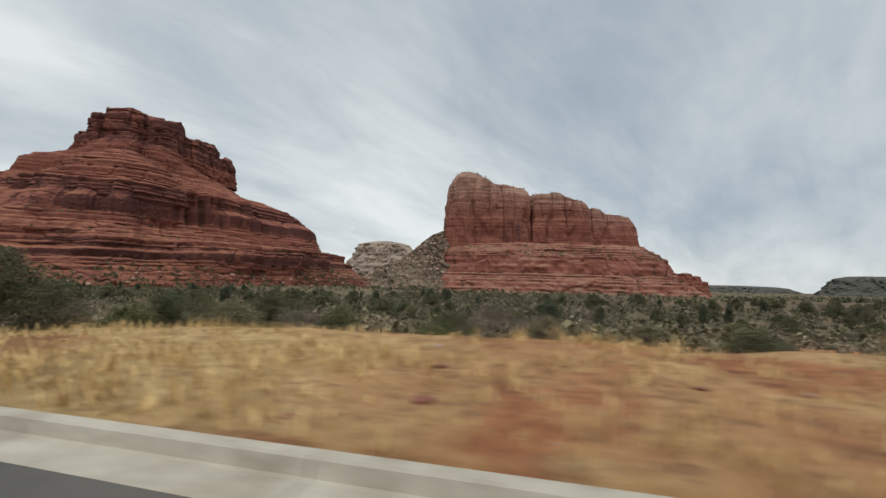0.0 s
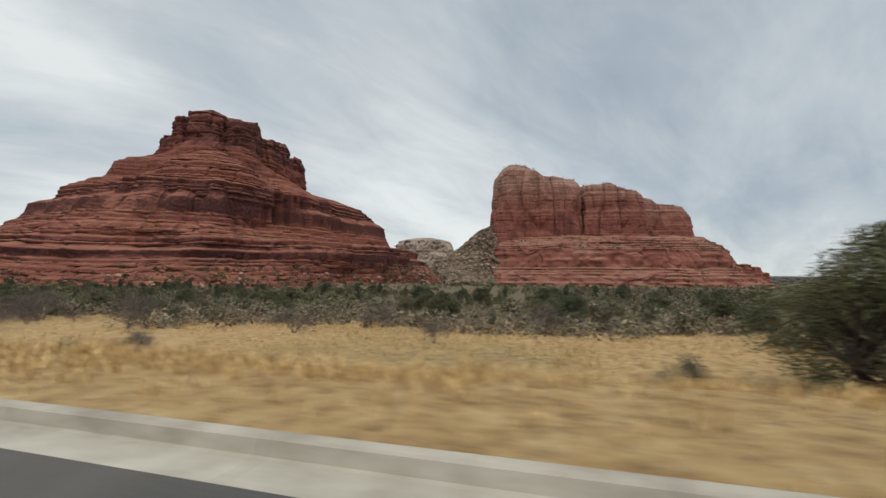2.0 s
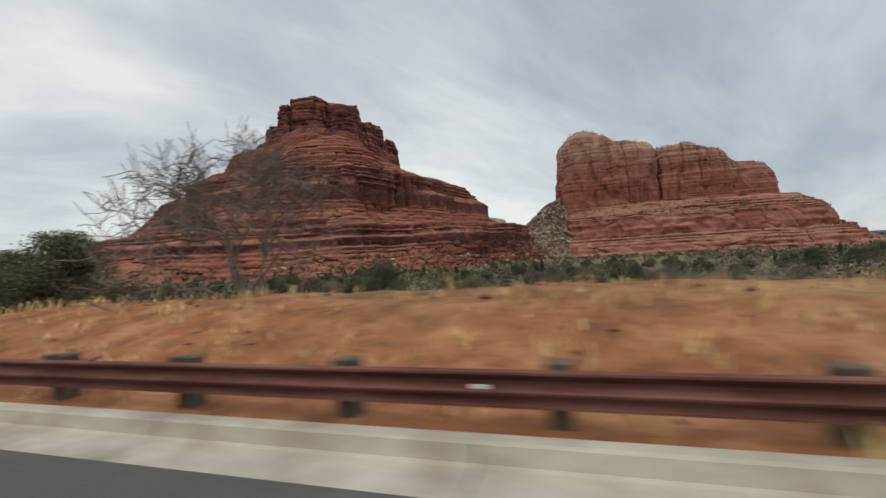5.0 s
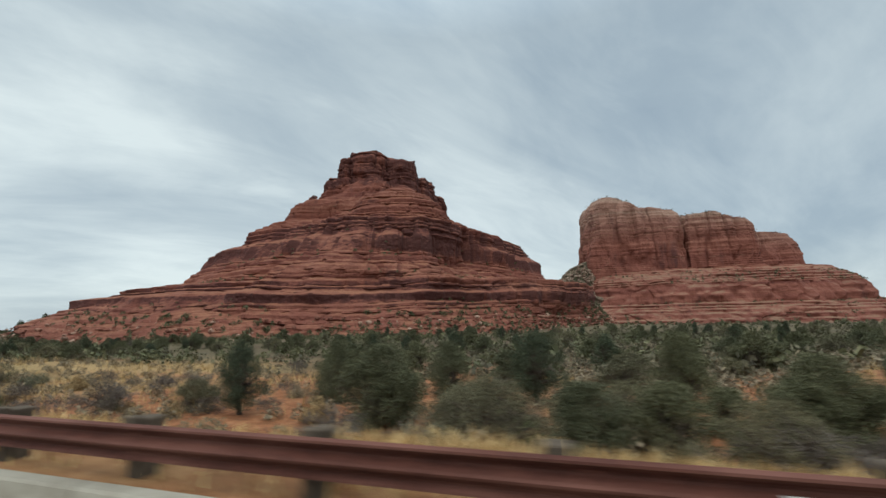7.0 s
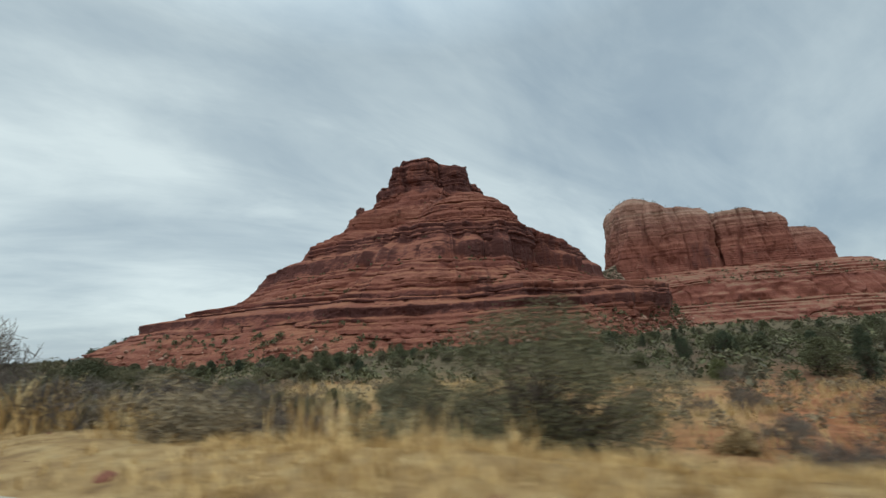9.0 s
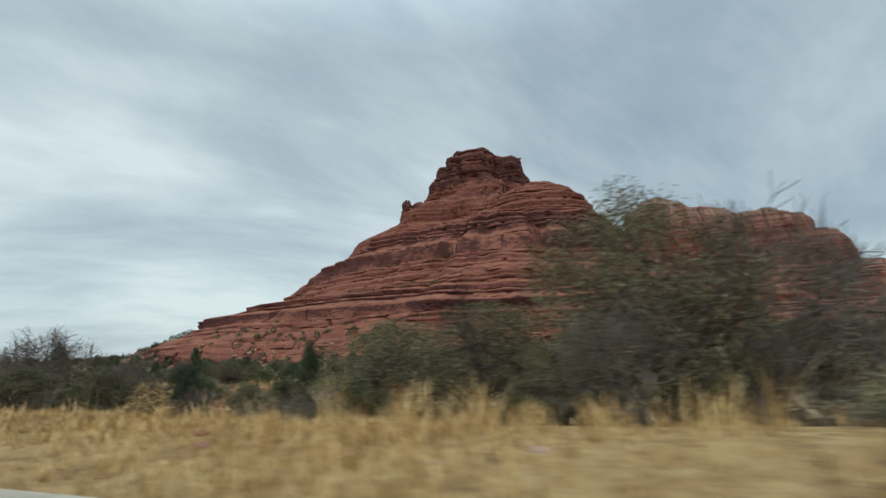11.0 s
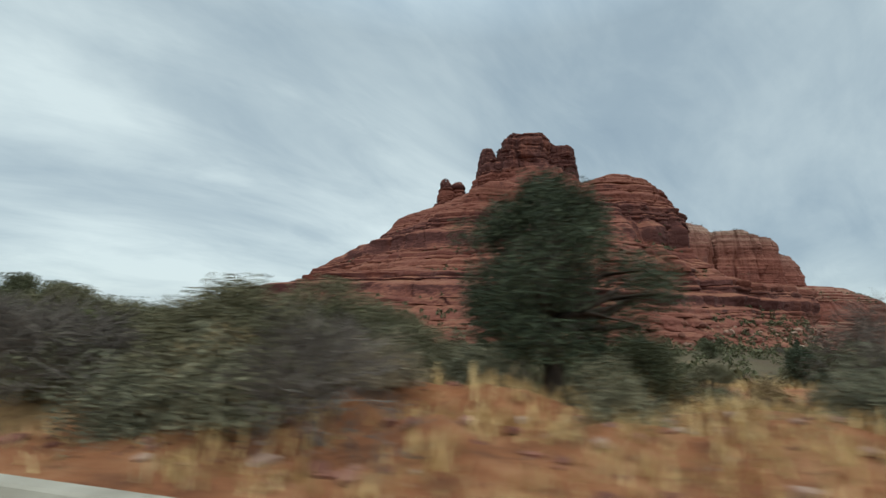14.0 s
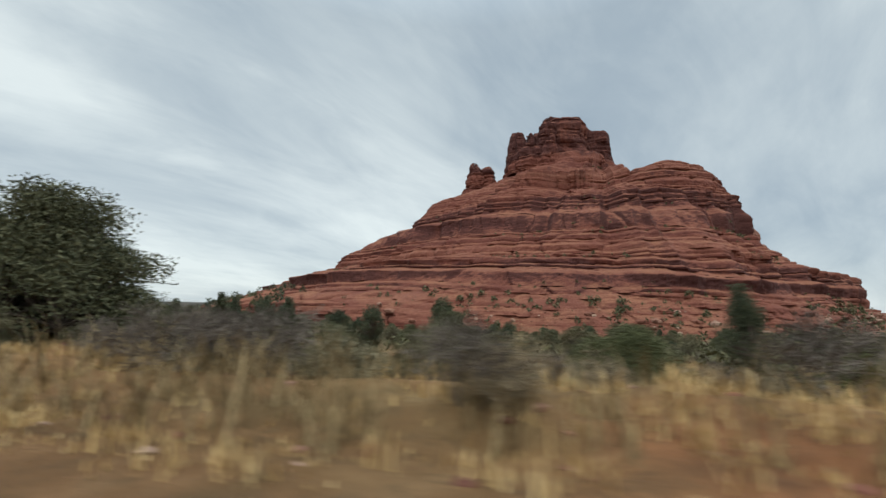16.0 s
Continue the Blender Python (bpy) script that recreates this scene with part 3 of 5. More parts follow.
bell = tagged(new("sandstone_butte"), "bell-shaped red sandstone butte with stepped ledges", "butte")
bell.location = (0, 0, 0)
bell_beds = np.array([-22, -14, -9, -5, -2, 0.4, 2.6, 5.6, 7.2, 9.4, 16.2, 18, 21.8, 23.6, 25.8, 29.4, 31, 34.6, 36.4, 50.5, 52.5, 55, 58.5, 60.4, 62, 66.6, 68, 71.8, 73.2, 77.8, 79.4, 83.4, 86.5, 91, 95, 101])
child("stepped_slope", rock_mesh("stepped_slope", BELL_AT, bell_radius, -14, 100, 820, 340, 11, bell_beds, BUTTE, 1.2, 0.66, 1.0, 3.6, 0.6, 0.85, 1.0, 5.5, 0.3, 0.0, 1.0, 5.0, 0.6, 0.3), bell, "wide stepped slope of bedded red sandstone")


def shoulder_radius(th, z):
    p = np.array([(28, 28), (46, 35), (56, 33.5), (60, 29), (66, 26), (71, 22), (75, 17), (78.5, 11), (81, 3)], float)
    return np.interp(z, p[:, 0], p[:, 1]) * (1 + 0.10 * np.cos(2 * (th - 0.5)))


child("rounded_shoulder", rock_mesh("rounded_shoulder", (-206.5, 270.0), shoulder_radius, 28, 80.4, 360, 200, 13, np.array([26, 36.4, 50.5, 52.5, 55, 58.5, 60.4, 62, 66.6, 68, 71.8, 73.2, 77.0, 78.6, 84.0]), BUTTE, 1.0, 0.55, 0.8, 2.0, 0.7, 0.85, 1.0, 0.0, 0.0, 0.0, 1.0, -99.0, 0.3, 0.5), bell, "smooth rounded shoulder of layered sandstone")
tower_beds = make_beds(80, 145, (1.2, 2.4), (3.5, 7), 5)
for nm, cx, cy, z0, z1, a0, b0, a1, b1, rot, sd in (
        ("summit_tower", -244, 325, 86, 128.5, 23, 23, 13, 15, 0.0, 31), ("summit_block", -222.3, 331, 86, 126, 13.5, 15, 12.2, 13, 0.0, 32),
        ("summit_knob", -257, 309, 90, 122, 10, 10, 4.8, 5, 0.4, 33), ("summit_shoulder", -263, 318, 88, 108, 18, 15, 12, 11, 0.3, 34),
        ("rear_tower", -214, 354, 88, 119, 15, 20, 9, 12, 0.0, 40), ("rear_tower", -212, 372, 84, 121, 17, 22, 9, 11, 0.1, 35), ("rear_tower", -205, 390, 84, 113, 13, 13, 6, 7, 0.0, 36),
        ("summit_pinnacle", -270, 345, 90, 130, 11, 12, 4.6, 5.5, 0.0, 37), ("summit_pinnacle", -258.5, 345, 92, 129.5, 9, 9, 3.4, 5, 0.3, 42), ("spire", -300.5, 347, 82, 106, 8, 8, 3.6, 4.0, 0.0, 38), ("spire", -291.5, 348, 82, 105, 7, 8, 3.0, 3.4, 0.0, 39)):
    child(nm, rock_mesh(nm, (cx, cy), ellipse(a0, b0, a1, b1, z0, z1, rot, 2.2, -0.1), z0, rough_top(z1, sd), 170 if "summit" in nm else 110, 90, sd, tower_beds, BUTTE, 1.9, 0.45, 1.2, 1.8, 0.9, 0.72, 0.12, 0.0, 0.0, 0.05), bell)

# the broad mesa behind
mesa = tagged(new("sandstone_mesa"), "broad red sandstone mesa with sheer cliffs above a stepped apron", "mesa")
mesa_beds = make_beds(-60, 270, (2.5, 5.0), (6, 16), 8)
apron_beds = np.array([-60, -45, -36, -28, -21, -12, -5, 4, 10, 14, 21, 53, 56, 60, 65, 72, 78, 84, 92, 130.0])


def apron_radius(th, z):
    p = np.array([(-45, 370, 300), (-24, 335, 268), (-8, 312, 240), (10, 288, 222), (20, 270, 200), (54, 256, 186), (66, 246, 168), (78, 236, 130), (92, 228, 92)], float)
    a, b = np.interp(z, p[:, 0], p[:, 1]), np.interp(z, p[:, 0], p[:, 2])
    a = a * np.where(np.cos(th) > 0, 1.0, 0.99)
    return (np.abs(np.cos(th) / a) ** 2.7 + np.abs(np.sin(th) / b) ** 2.7) ** (-1 / 2.7)


child("apron", rock_mesh("apron", (247, 958), apron_radius, -45, 88, 620, 150, 51, apron_beds, MESA, 3.0, 0.55, 3.0, 9.0, 1.0, 0.8, 0.1, 0.0, 0.0, 0.0, 0.5), mesa, "stepped lower cliffs with rubble at the foot")


def leaning_top(z_left, z_right, peak, at):
    def top(th):
        c = np.cos(th)
        return z_left + (z_right - z_left) * (c + 1) / 2 + peak * np.exp(-((c - at) / 0.35) ** 2) + 2.4 * np.array(fbm(np.cos(th) * 4, np.sin(th) * 4, 0, 4, 77))
    return top


for nm, cx, cy, z0, zt, a0, b0, a1, b1, sd, nth in (
        ("cliff_block", 117, 944, 70, leaning_top(236, 204, 11, -0.55), 98, 92, 83, 72, 61, 360), ("cliff_block", 274, 940, 70, leaning_top(203, 178, 7, 0.0), 72, 76, 58, 62, 62, 260),
        ("cliff_block", 462, 1185, -20, leaning_top(216, 188, 5, -0.2), 152, 110, 88, 72, 63, 300), ("cliff_block", 500, 1010, 5, leaning_top(84, 60, 3, 0.0), 72, 96, 46, 60, 64, 180)):
    child(nm, rock_mesh(nm, (cx, cy), ellipse(a0, b0, a1, b1, z0, 235 if sd == 61 else 190 if sd == 62 else 205 if sd == 63 else 80, 0.0, 6.0, 0.05), z0, zt, nth, 110, sd, mesa_beds, MESA, 6.0, 0.5, 2.5, 5.0, 1.8, 0.75, 0.0, 0.0, 0.0, 0.10 if sd == 61 else 0.05, 0.5), mesa)

MESA_TOPS = ((117, 944, 83, 72, leaning_top(236, 204, 11, -0.55)), (274, 940, 58, 62, leaning_top(203, 178, 7, 0.0)), (462, 1185, 88, 72, leaning_top(216, 188, 5, -0.2)))

# rubble slope below the mesa's west end
talus = tagged(new("talus_slope"), "steep rubble slope of pale boulders and dark scrub", "talus slope", kind="structure")


def talus_radius(th, z):
    p = np.array([(-45, 270), (-25, 228), (5, 172), (41, 100), (70, 60), (88, 38), (112, 6)], float)
    return np.interp(z, p[:, 0], p[:, 1]) * (0.45 + 0.55 * sstep(-0.4, 0.8, -np.cos(th)))


talus_me = rock_mesh("rubble_slope", (22, 892), talus_radius, -45, 110, 220, 90, 71, make_beds(-60, 140, (3, 6), (6, 12), 10), TALUS, 3.5, 0.1, 2.0, 12.0, 0.4, 0.8, 0.0)
child("rubble_slope", talus_me, talus)

# far forms
dome = tagged(new("pale_dome", rock_mesh("pale_dome", (-185, 1560), ellipse(250, 220, 90, 90, -60, 135, 0.0, 2.2, 0.55), -60, 132, 200, 60, 81, make_beds(-70, 200, (5, 10), (14, 30), 12), PALE, 5.0, 0.5, 16, 12.0, 3.0, 0.75)), "pale cream sandstone dome far behind the buttes", "rock dome")
far = tagged(new("far_rock_ridge"), "low red rock ridge with blocky tops in the distance", "rock ridge")
for nm, cx, cy, a, b, z1, sd in (("ridge_block", 772, 1250, 24, 26, 42, 85), ("ridge_block", 804, 1254, 20, 25, 34, 86), ("ridge_block", 832, 1258, 17, 25, 18, 87), ("ridge_base", 796, 1274, 74, 50, -4, 88)):
    child(nm, rock_mesh(nm, (cx, cy), ellipse(a * 1.2, b * 1.2, a * 0.75, b * 0.75, -60, z1), -60, z1, 120, 40, sd, mesa_beds, MESA, 2.0, 0.5, 3, 3.0, 1.2, 0.75), far)
plateau = tagged(new("far_plateau"), "dark wooded plateau and low mesas along the skyline", "plateau", kind="structure")
for nm, cx, cy, a, b, z1, sd in (("plateau_rise", 3000, 4100, 900, 350, 22, 91), ("plateau_rise", 4000, 3300, 800, 600, 10, 92), ("low_mesa", 3650, 3300, 520, 260, 118, 93), ("plateau_rise", -2600, 3600, 1600, 400, 25, 94), ("plateau_rise", -3900, 1800, 500, 1500, 22, 95), ("plateau_rise", 600, 4400, 2400, 250, 24, 96)):
    child(nm, rock_mesh(nm, (cx, cy), ellipse(a, b, a * 0.62, b * 0.4, -80, z1, 0.0, 2.2, 0.3), -80, z1, 160, 24, sd, make_beds(-100, 200, (8, 14), (20, 40), 13), FAR, 3.0, 0.0, 6, 25.0, 0.0, 0.7, 0.0, 0.0, 0.0, 0.3), plateau)

# ---------------------------------------------------------------- guardrail
RAIL_TOP = 0.62
W_BEAM = [(-0.045 - 0.04 * math.cos(2 * math.pi * 2 * q / 18 - 0.9) + 0.03 * max(0, abs(q / 9 - 1) - 0.85) / 0.15, -0.31 * q / 18) for q in range(19)]
guardrail = tagged(new("guardrail"), "rust-brown weathering-steel guardrail on timber posts beside the kerb", "guardrail")
RAIL_X0, RAIL_X1, BAY = -103.4, -180.1, 3.81


def rail_point(x, a, b):
    return road_point(x, float(kerb_d(x)) + 0.22 + a, RAIL_TOP + b)


x = RAIL_X0
n = len(W_BEAM)
while x > RAIL_X1:
    x1 = max(x - BAY - 0.16, RAIL_X1)
    verts, cols = [], 0
    for q in np.linspace(x, x1, 4):
        lap = -0.004 if q == x else 0.0
        verts += [tuple(rail_point(q, a + lap, b)) for a, b in W_BEAM] + [tuple(rail_point(q, a + 0.006 + lap, b * 0.985 - 0.002)) for a, b in W_BEAM[::-1]]
    beam = child("rail_section", mesh_from("rail_section", verts, grid_faces(4, 2 * n, True), RUST), guardrail)
    # lapped joint with its bolts
    for db in (-0.075, -0.235):
        bm = bmesh.new()
        bmesh.ops.create_cone(bm, cap_ends=True, segments=6, radius1=0.018, radius2=0.013, depth=0.02, matrix=Matrix.Translation(rail_point(x - 0.08, -0.094, db)) @ pose(0, 0, 0, 90))
        part("bolt", bm, RUST, beam)
    x -= BAY


def rail_post(x):
    s = math.degrees(math.atan(float(slope(x))))
    bm = bmesh.new()
    p = road_point(x, float(kerb_d(x)) + 0.43, -0.05)
    top = RAIL_TOP + 0.03
    box(bm, 0.2, 0.2, top + 0.5, Matrix.Translation(p + Vector((0, 0, (top - 0.5) / 2 + 0.03))) @ pose(0, 0, 0, 0, 0, s + rng.uniform(-3, 3)), 0.012)
    post = part("post", bm, TIMBER, guardrail)
    bm = bmesh.new()
    p = road_point(x, float(kerb_d(x)) + 0.275, RAIL_TOP - 0.14)
    box(bm, 0.15, 0.1, 0.36, Matrix.Translation(p) @ pose(0, 0, 0, 0, 0, s), 0.01)
    part("blockout", bm, TIMBER, guardrail)
    return post


x, i = RAIL_X0 - 0.3, 0
while x > RAIL_X1:
    rail_post(x)
    if i % 4 == 1:
        bm = bmesh.new()
        s = math.degrees(math.atan(float(slope(x))))
        box(bm, 0.11, 0.012, 0.07, Matrix.Translation(rail_point(x - 0.6, -0.062, -0.155)) @ pose(0, 0, 0, 0, 0, s), 0.004)
        part("reflector", bm, WHITE, guardrail, "small white reflector tab")
    x -= 1.905
    i += 1
# each end is a flared sheet that wraps back round the last post
for xe in (RAIL_X1, RAIL_X0):
    sgn = -1 if xe == RAIL_X1 else 1
    verts = []
    for q in range(13):
        u = q / 12
        along, back = sgn * (0.34 * math.sin(u * math.pi * 0.75)), -0.075 + 0.30 * u * u + 0.06 * u
        rise = 0.035 * math.sin(min(u * 3, 1) * math.pi / 2)
        for off in (0.0, 0.012):
            verts += [tuple(rail_point(xe + along, back + off, rise)), tuple(rail_point(xe + along, back + off, -0.31 - rise))]
    f = [[4 * q + a, 4 * q + b, 4 * q + 4 + b, 4 * q + 4 + a] for q in range(12) for a, b in ((0, 1), (1, 3), (3, 2), (2, 0))]
    child("end_terminal", mesh_from("end_terminal", verts, f, RUST, False), guardrail, "flared steel end sheet wrapped round the post")

# concrete spillway pad behind the rail
pad_root = tagged(new("drain_apron"), "pale concrete drainage apron behind the kerb", "drain apron", kind="structure")
for pad_x in ((-129.0, -131, -134),):
    pv = [tuple(road_point(px_, dd, zz)) for px_ in pad_x for dd, zz in ((float(kerb_d(px_)) + 0.12, 0.12), (3.7, 0.11), (4.4, 0.06), (4.42, -0.5))]
    child("slab", mesh_from("slab", pv, grid_faces(3, 4, False), CONCRETE), pad_root)


# ---------------------------------------------------------------- signs
def text_mesh(name, body, size, mat, squeeze=1.0):
    cu = bpy.data.curves.new(name, "FONT")
    cu.body, cu.size, cu.align_x, cu.align_y, cu.extrude = body, size, "CENTER", "CENTER", 0.0015
    tmp = bpy.data.objects.new(name, cu)
    scene.collection.objects.link(tmp)
    me = bpy.data.meshes.new_from_object(tmp.evaluated_get(bpy.context.evaluated_depsgraph_get()))
    bpy.data.objects.remove(tmp)
    me.name = name
    me.materials.clear()
    me.materials.append(mat)
    me.transform(Matrix.Diagonal((squeeze, 1, 1, 1)))
    return me


def plate(name, w, h, mat, m, parent, rot=0.0, edge=None, label=""):
    """A rounded sheet-metal plate, its face along the local +z."""
    bm = bmesh.new()
    r, pts = min(w, h) * 0.06, []
    for cx, cy, a0 in ((w / 2 - r, h / 2 - r, 0), (-w / 2 + r, h / 2 - r, 90), (-w / 2 + r, -h / 2 + r, 180), (w / 2 - r, -h / 2 + r, 270)):
        pts += [(cx + r * math.cos(radians(a0 + q)), cy + r * math.sin(radians(a0 + q)), 0) for q in (0, 30, 60, 90)]
    f = bm.faces.new([bm.verts.new(p) for p in pts])
    ext = bmesh.ops.extrude_face_region(bm, geom=[f])
    bmesh.ops.translate(bm, verts=[v for v in ext["geom"] if isinstance(v, bmesh.types.BMVert)], vec=(0, 0, -0.004))
    bmesh.ops.recalc_face_normals(bm, faces=bm.faces)
    bm.transform(pose(0, 0, 0, 0, 0, rot))
    ob = part(name, bm, mat, parent, label)
    ob.matrix_local = m
    return ob


def border(w, h, t, mat, parent, rot=0.0):
    bm = bmesh.new()
    for sx, sy, cx, cy in ((w, t, 0, h / 2 - t), (w, t, 0, -h / 2 + t), (t, h - 3 * t, w / 2 - t, 0), (t, h - 3 * t, -w / 2 + t, 0)):
        box(bm, sx - 2 * t if sy == t else sx, sy, 0.002, Matrix.Translation((cx, cy, 0.003)))
    bm.transform(pose(0, 0, 0, 0, 0, rot))
    return part("border", bm, mat, parent)


def sign_post(root, x, y, h, w=0.06):
    bm = bmesh.new()
    box(bm, w, w, h + 0.5, Matrix.Translation((x, y, (h - 0.5) / 2)), 0.008)
    post = part("post", bm, GALV, root, "galvanised square steel post")
    bm = bmesh.new()
    box(bm, w + 0.02, w + 0.02, 0.3, Matrix.Translation((x, y, 0.1)), 0.006)
    part("post_sleeve", bm, GALV, post)


def sign_at(name, x, y, label, category, face):
    root = tagged(new(name), label, category)
    root.matrix_basis = pose(x, y, ground_at(x, y), 0, 0, face)
    return root


# local axes of a sign: it stands along z and faces local +x
FACE = pose(0, 0, 0, 90, 0, 90)
s1 = sign_at("regulatory_sign", -77.8, 26.2, "white rectangular highway sign with four lines of black lettering", "road sign", -11)
g = ground_at(-77.8, 26.2)
sign_post(s1, 0, 0, 2.8 - g)
p1 = plate("panel", 0.82, 1.1, WHITE, pose(0.045, 0, 2.24 - g) @ FACE, s1)
border(0.82, 1.1, 0.014, BLACK, p1)
for i, w in enumerate(("KEEP", "RIGHT", "EXCEPT", "TO PASS")):
    ob = child("lettering", text_mesh("lettering", w, 0.235, BLACK, 0.82 if i < 2 else 0.74), p1)
    ob.location = (0, 0.385 - i * 0.255, 0.003)

s2 = sign_at("warning_sign", -257.8, 55.3, "yellow diamond warning sign with a yellow plate on two posts", "road sign", -10)
g = ground_at(-257.8, 55.3)
sign_post(s2, 0, -0.27, 3.3 - g)
sign_post(s2, 0, 0.27, 3.3 - g)
p2 = plate("diamond_panel", 0.77, 0.77, YELLOW, pose(0.045, 0, 3.15 - g) @ FACE, s2, 45)
border(0.77, 0.77, 0.012, BLACK, p2, 45)
for i, w in enumerate(("RIGHT", "LANE", "ENDS")):
    ob = child("lettering", text_mesh("lettering", w, 0.19, BLACK, 0.85), p2)
    ob.location = (0, 0.2 - i * 0.2, 0.003)
p3 = plate("distance_plate", 0.9, 0.28, YELLOW, pose(0.045, 0, 2.40 - g) @ FACE, s2)
border(0.9, 0.28, 0.01, BLACK, p3)
ob = child("lettering", text_mesh("lettering", "1000 FEET", 0.17, BLACK, 0.85), p3)
ob.location = (0, 0, 0.003)

s3 = sign_at("notice_sign", -309.8, 63.4, "small white notice sign with faint bars of lettering on one post", "road sign", -14)
g = ground_at(-309.8, 63.4)
sign_post(s3, 0, 0, 2.9 - g, 0.055)
p4 = plate("panel", 0.62, 0.80, WHITE, pose(0.04, 0, 2.58 - g) @ FACE, s3)
for cy, w, h, m_ in ((0.24, 0.22, 0.09, BLACK), (0.06, 0.46, 0.045, RED), (-0.02, 0.5, 0.03, RED), (-0.24, 0.5, 0.035, BLACK), (-0.31, 0.4, 0.03, BLACK)):
    bm = bmesh.new()
    box(bm, w, h, 0.002, Matrix.Translation((0, cy, 0.003)))
    part("lettering_bar", bm, m_, p4)


def marker_post(x, d):
    p = road_point(x, d, 0)
    z = ground_at(p.x, p.y)
    root = tagged(new("marker_post"), "slim white plastic roadside marker post", "marker post", "roadside marker posts")
    root.matrix_basis = pose(p.x, p.y, z, 0, 0, 9)
    bm = bmesh.new()
    box(bm, 0.012, 0.10, 1.0, Matrix.Translation((0, 0, 0.26)), 0.004)
    body = part("body", bm, WHITE, root)
    bm = bmesh.new()
    box(bm, 0.004, 0.075, 0.12, Matrix.Translation((0.009, 0, 0.66)))
    part("reflector", bm, YELLOW, body, "yellow reflective strip")


marker_post(-178.9, float(kerb_d(-178.9)) + 0.62)

# ---------------------------------------------------------------- plants
def tube(V, F, p0, p1, r0, r1, sides, link=None):
    """A tapered length of wood, grown on to the ring that begins at vertex link."""
    a = np.array(p1) - np.array(p0)
    a = a / (np.linalg.norm(a) + 1e-9)
    u = np.cross(a, (0.3, 0.2, 1.0) if abs(a[2]) < 0.9 else (1.0, 0, 0))
    u /= np.linalg.norm(u)
    w = np.cross(a, u)
    ang = np.arange(sides) * 2 * math.pi / sides
    ring = np.cos(ang)[:, None] * u + np.sin(ang)[:, None] * w
    b = len(V)
    V.extend((np.array(p0) + ring * r0).tolist())
    V.extend((np.array(p1) + ring * r1).tolist())
    F.extend([[b + q, b + (q + 1) % sides, b + sides + (q + 1) % sides, b + sides + q] for q in range(sides)])
    if link is not None:
        F.append([link, link + 1, b + 1, b])
    return b + sides


def grow(r, V, F, tips, p, way, length, rad, depth, split, wander, rise, sides=5, link=None, thin=None):
    """A limb in three crooked pieces, and the limbs that leave it."""
    p, way = np.array(p, float), np.array(way, float)
    pts, n = [p], 3
    for q in range(n):
        way = way + r.normal(0, wander, 3) + np.array((0, 0, rise))
        way /= np.linalg.norm(way)
        pts.append(pts[-1] + way * length / n)
    mine = thin if thin is not None and depth == 0 else F
    for q in range(n):
        link = tube(V, mine, pts[q], pts[q + 1], max(rad * (1 - 0.4 * q / n), 0.008), max(rad * (1 - 0.4 * (q + 1) / n), 0.006), sides, link)
    if depth == 0:
        tips.append(pts[-1])
        tips.append(pts[-2])
        return
    for q in range(split):
        at = pts[2] + (pts[3] - pts[2]) * r.uniform(0, 1) if q else pts[3]
        side = r.normal(0, 1, 3)
        side -= way * side.dot(way)
        side /= np.linalg.norm(side)
        w = way * r.uniform(0.5, 0.9) + side * r.uniform(0.5, 0.95)
        grow(r, V, F, tips, at, w, length * r.uniform(0.58, 0.82), rad * 0.58, depth - 1, split, wander, rise, 3 if depth < 3 else 4, link, thin)


def leaves(r, centres, count, spread_xyz, size, aspect=2.4):
    """Many small leaf sprays round the given places, each a thin bent triangle pair."""
    c = np.repeat(np.asarray(centres), count, 0)
    c = c + np.clip(r.normal(0, 1, c.shape), -1.4, 1.4) * np.array(spread_xyz)
    n = len(c)
    a = r.normal(0, 1, (n, 3))
    a[:, 2] = np.abs(a[:, 2]) * 0.7 + 0.1
    a /= np.linalg.norm(a, axis=1)[:, None]
    b = np.cross(a, r.normal(0, 1, (n, 3)))
    b /= np.linalg.norm(b, axis=1)[:, None]
    s = (size * r.uniform(0.6, 1.4, n))[:, None]
    v = np.stack([c - b * s * 0.5 / aspect * 1.6, c + a * s + np.cross(a, b) * s * 0.2, c + b * s * 0.5 / aspect * 1.6, c - a * s * 0.6], 1)
    v[..., 2] = np.maximum(v[..., 2], 0.03)
    return v.reshape(-1, 3), np.arange(n * 4).reshape(-1, 4)


KINDS = {}


def master(kind, height, label, category, group, parts):
    root = tagged(new(kind), label, category, group)
    for nm, me, lab in parts:
        ob = child(nm, me, root, lab)
        if nm == "twig":
            tagged(ob, kind="stuff")
    KINDS.setdefault(kind, []).append([root, height, False])


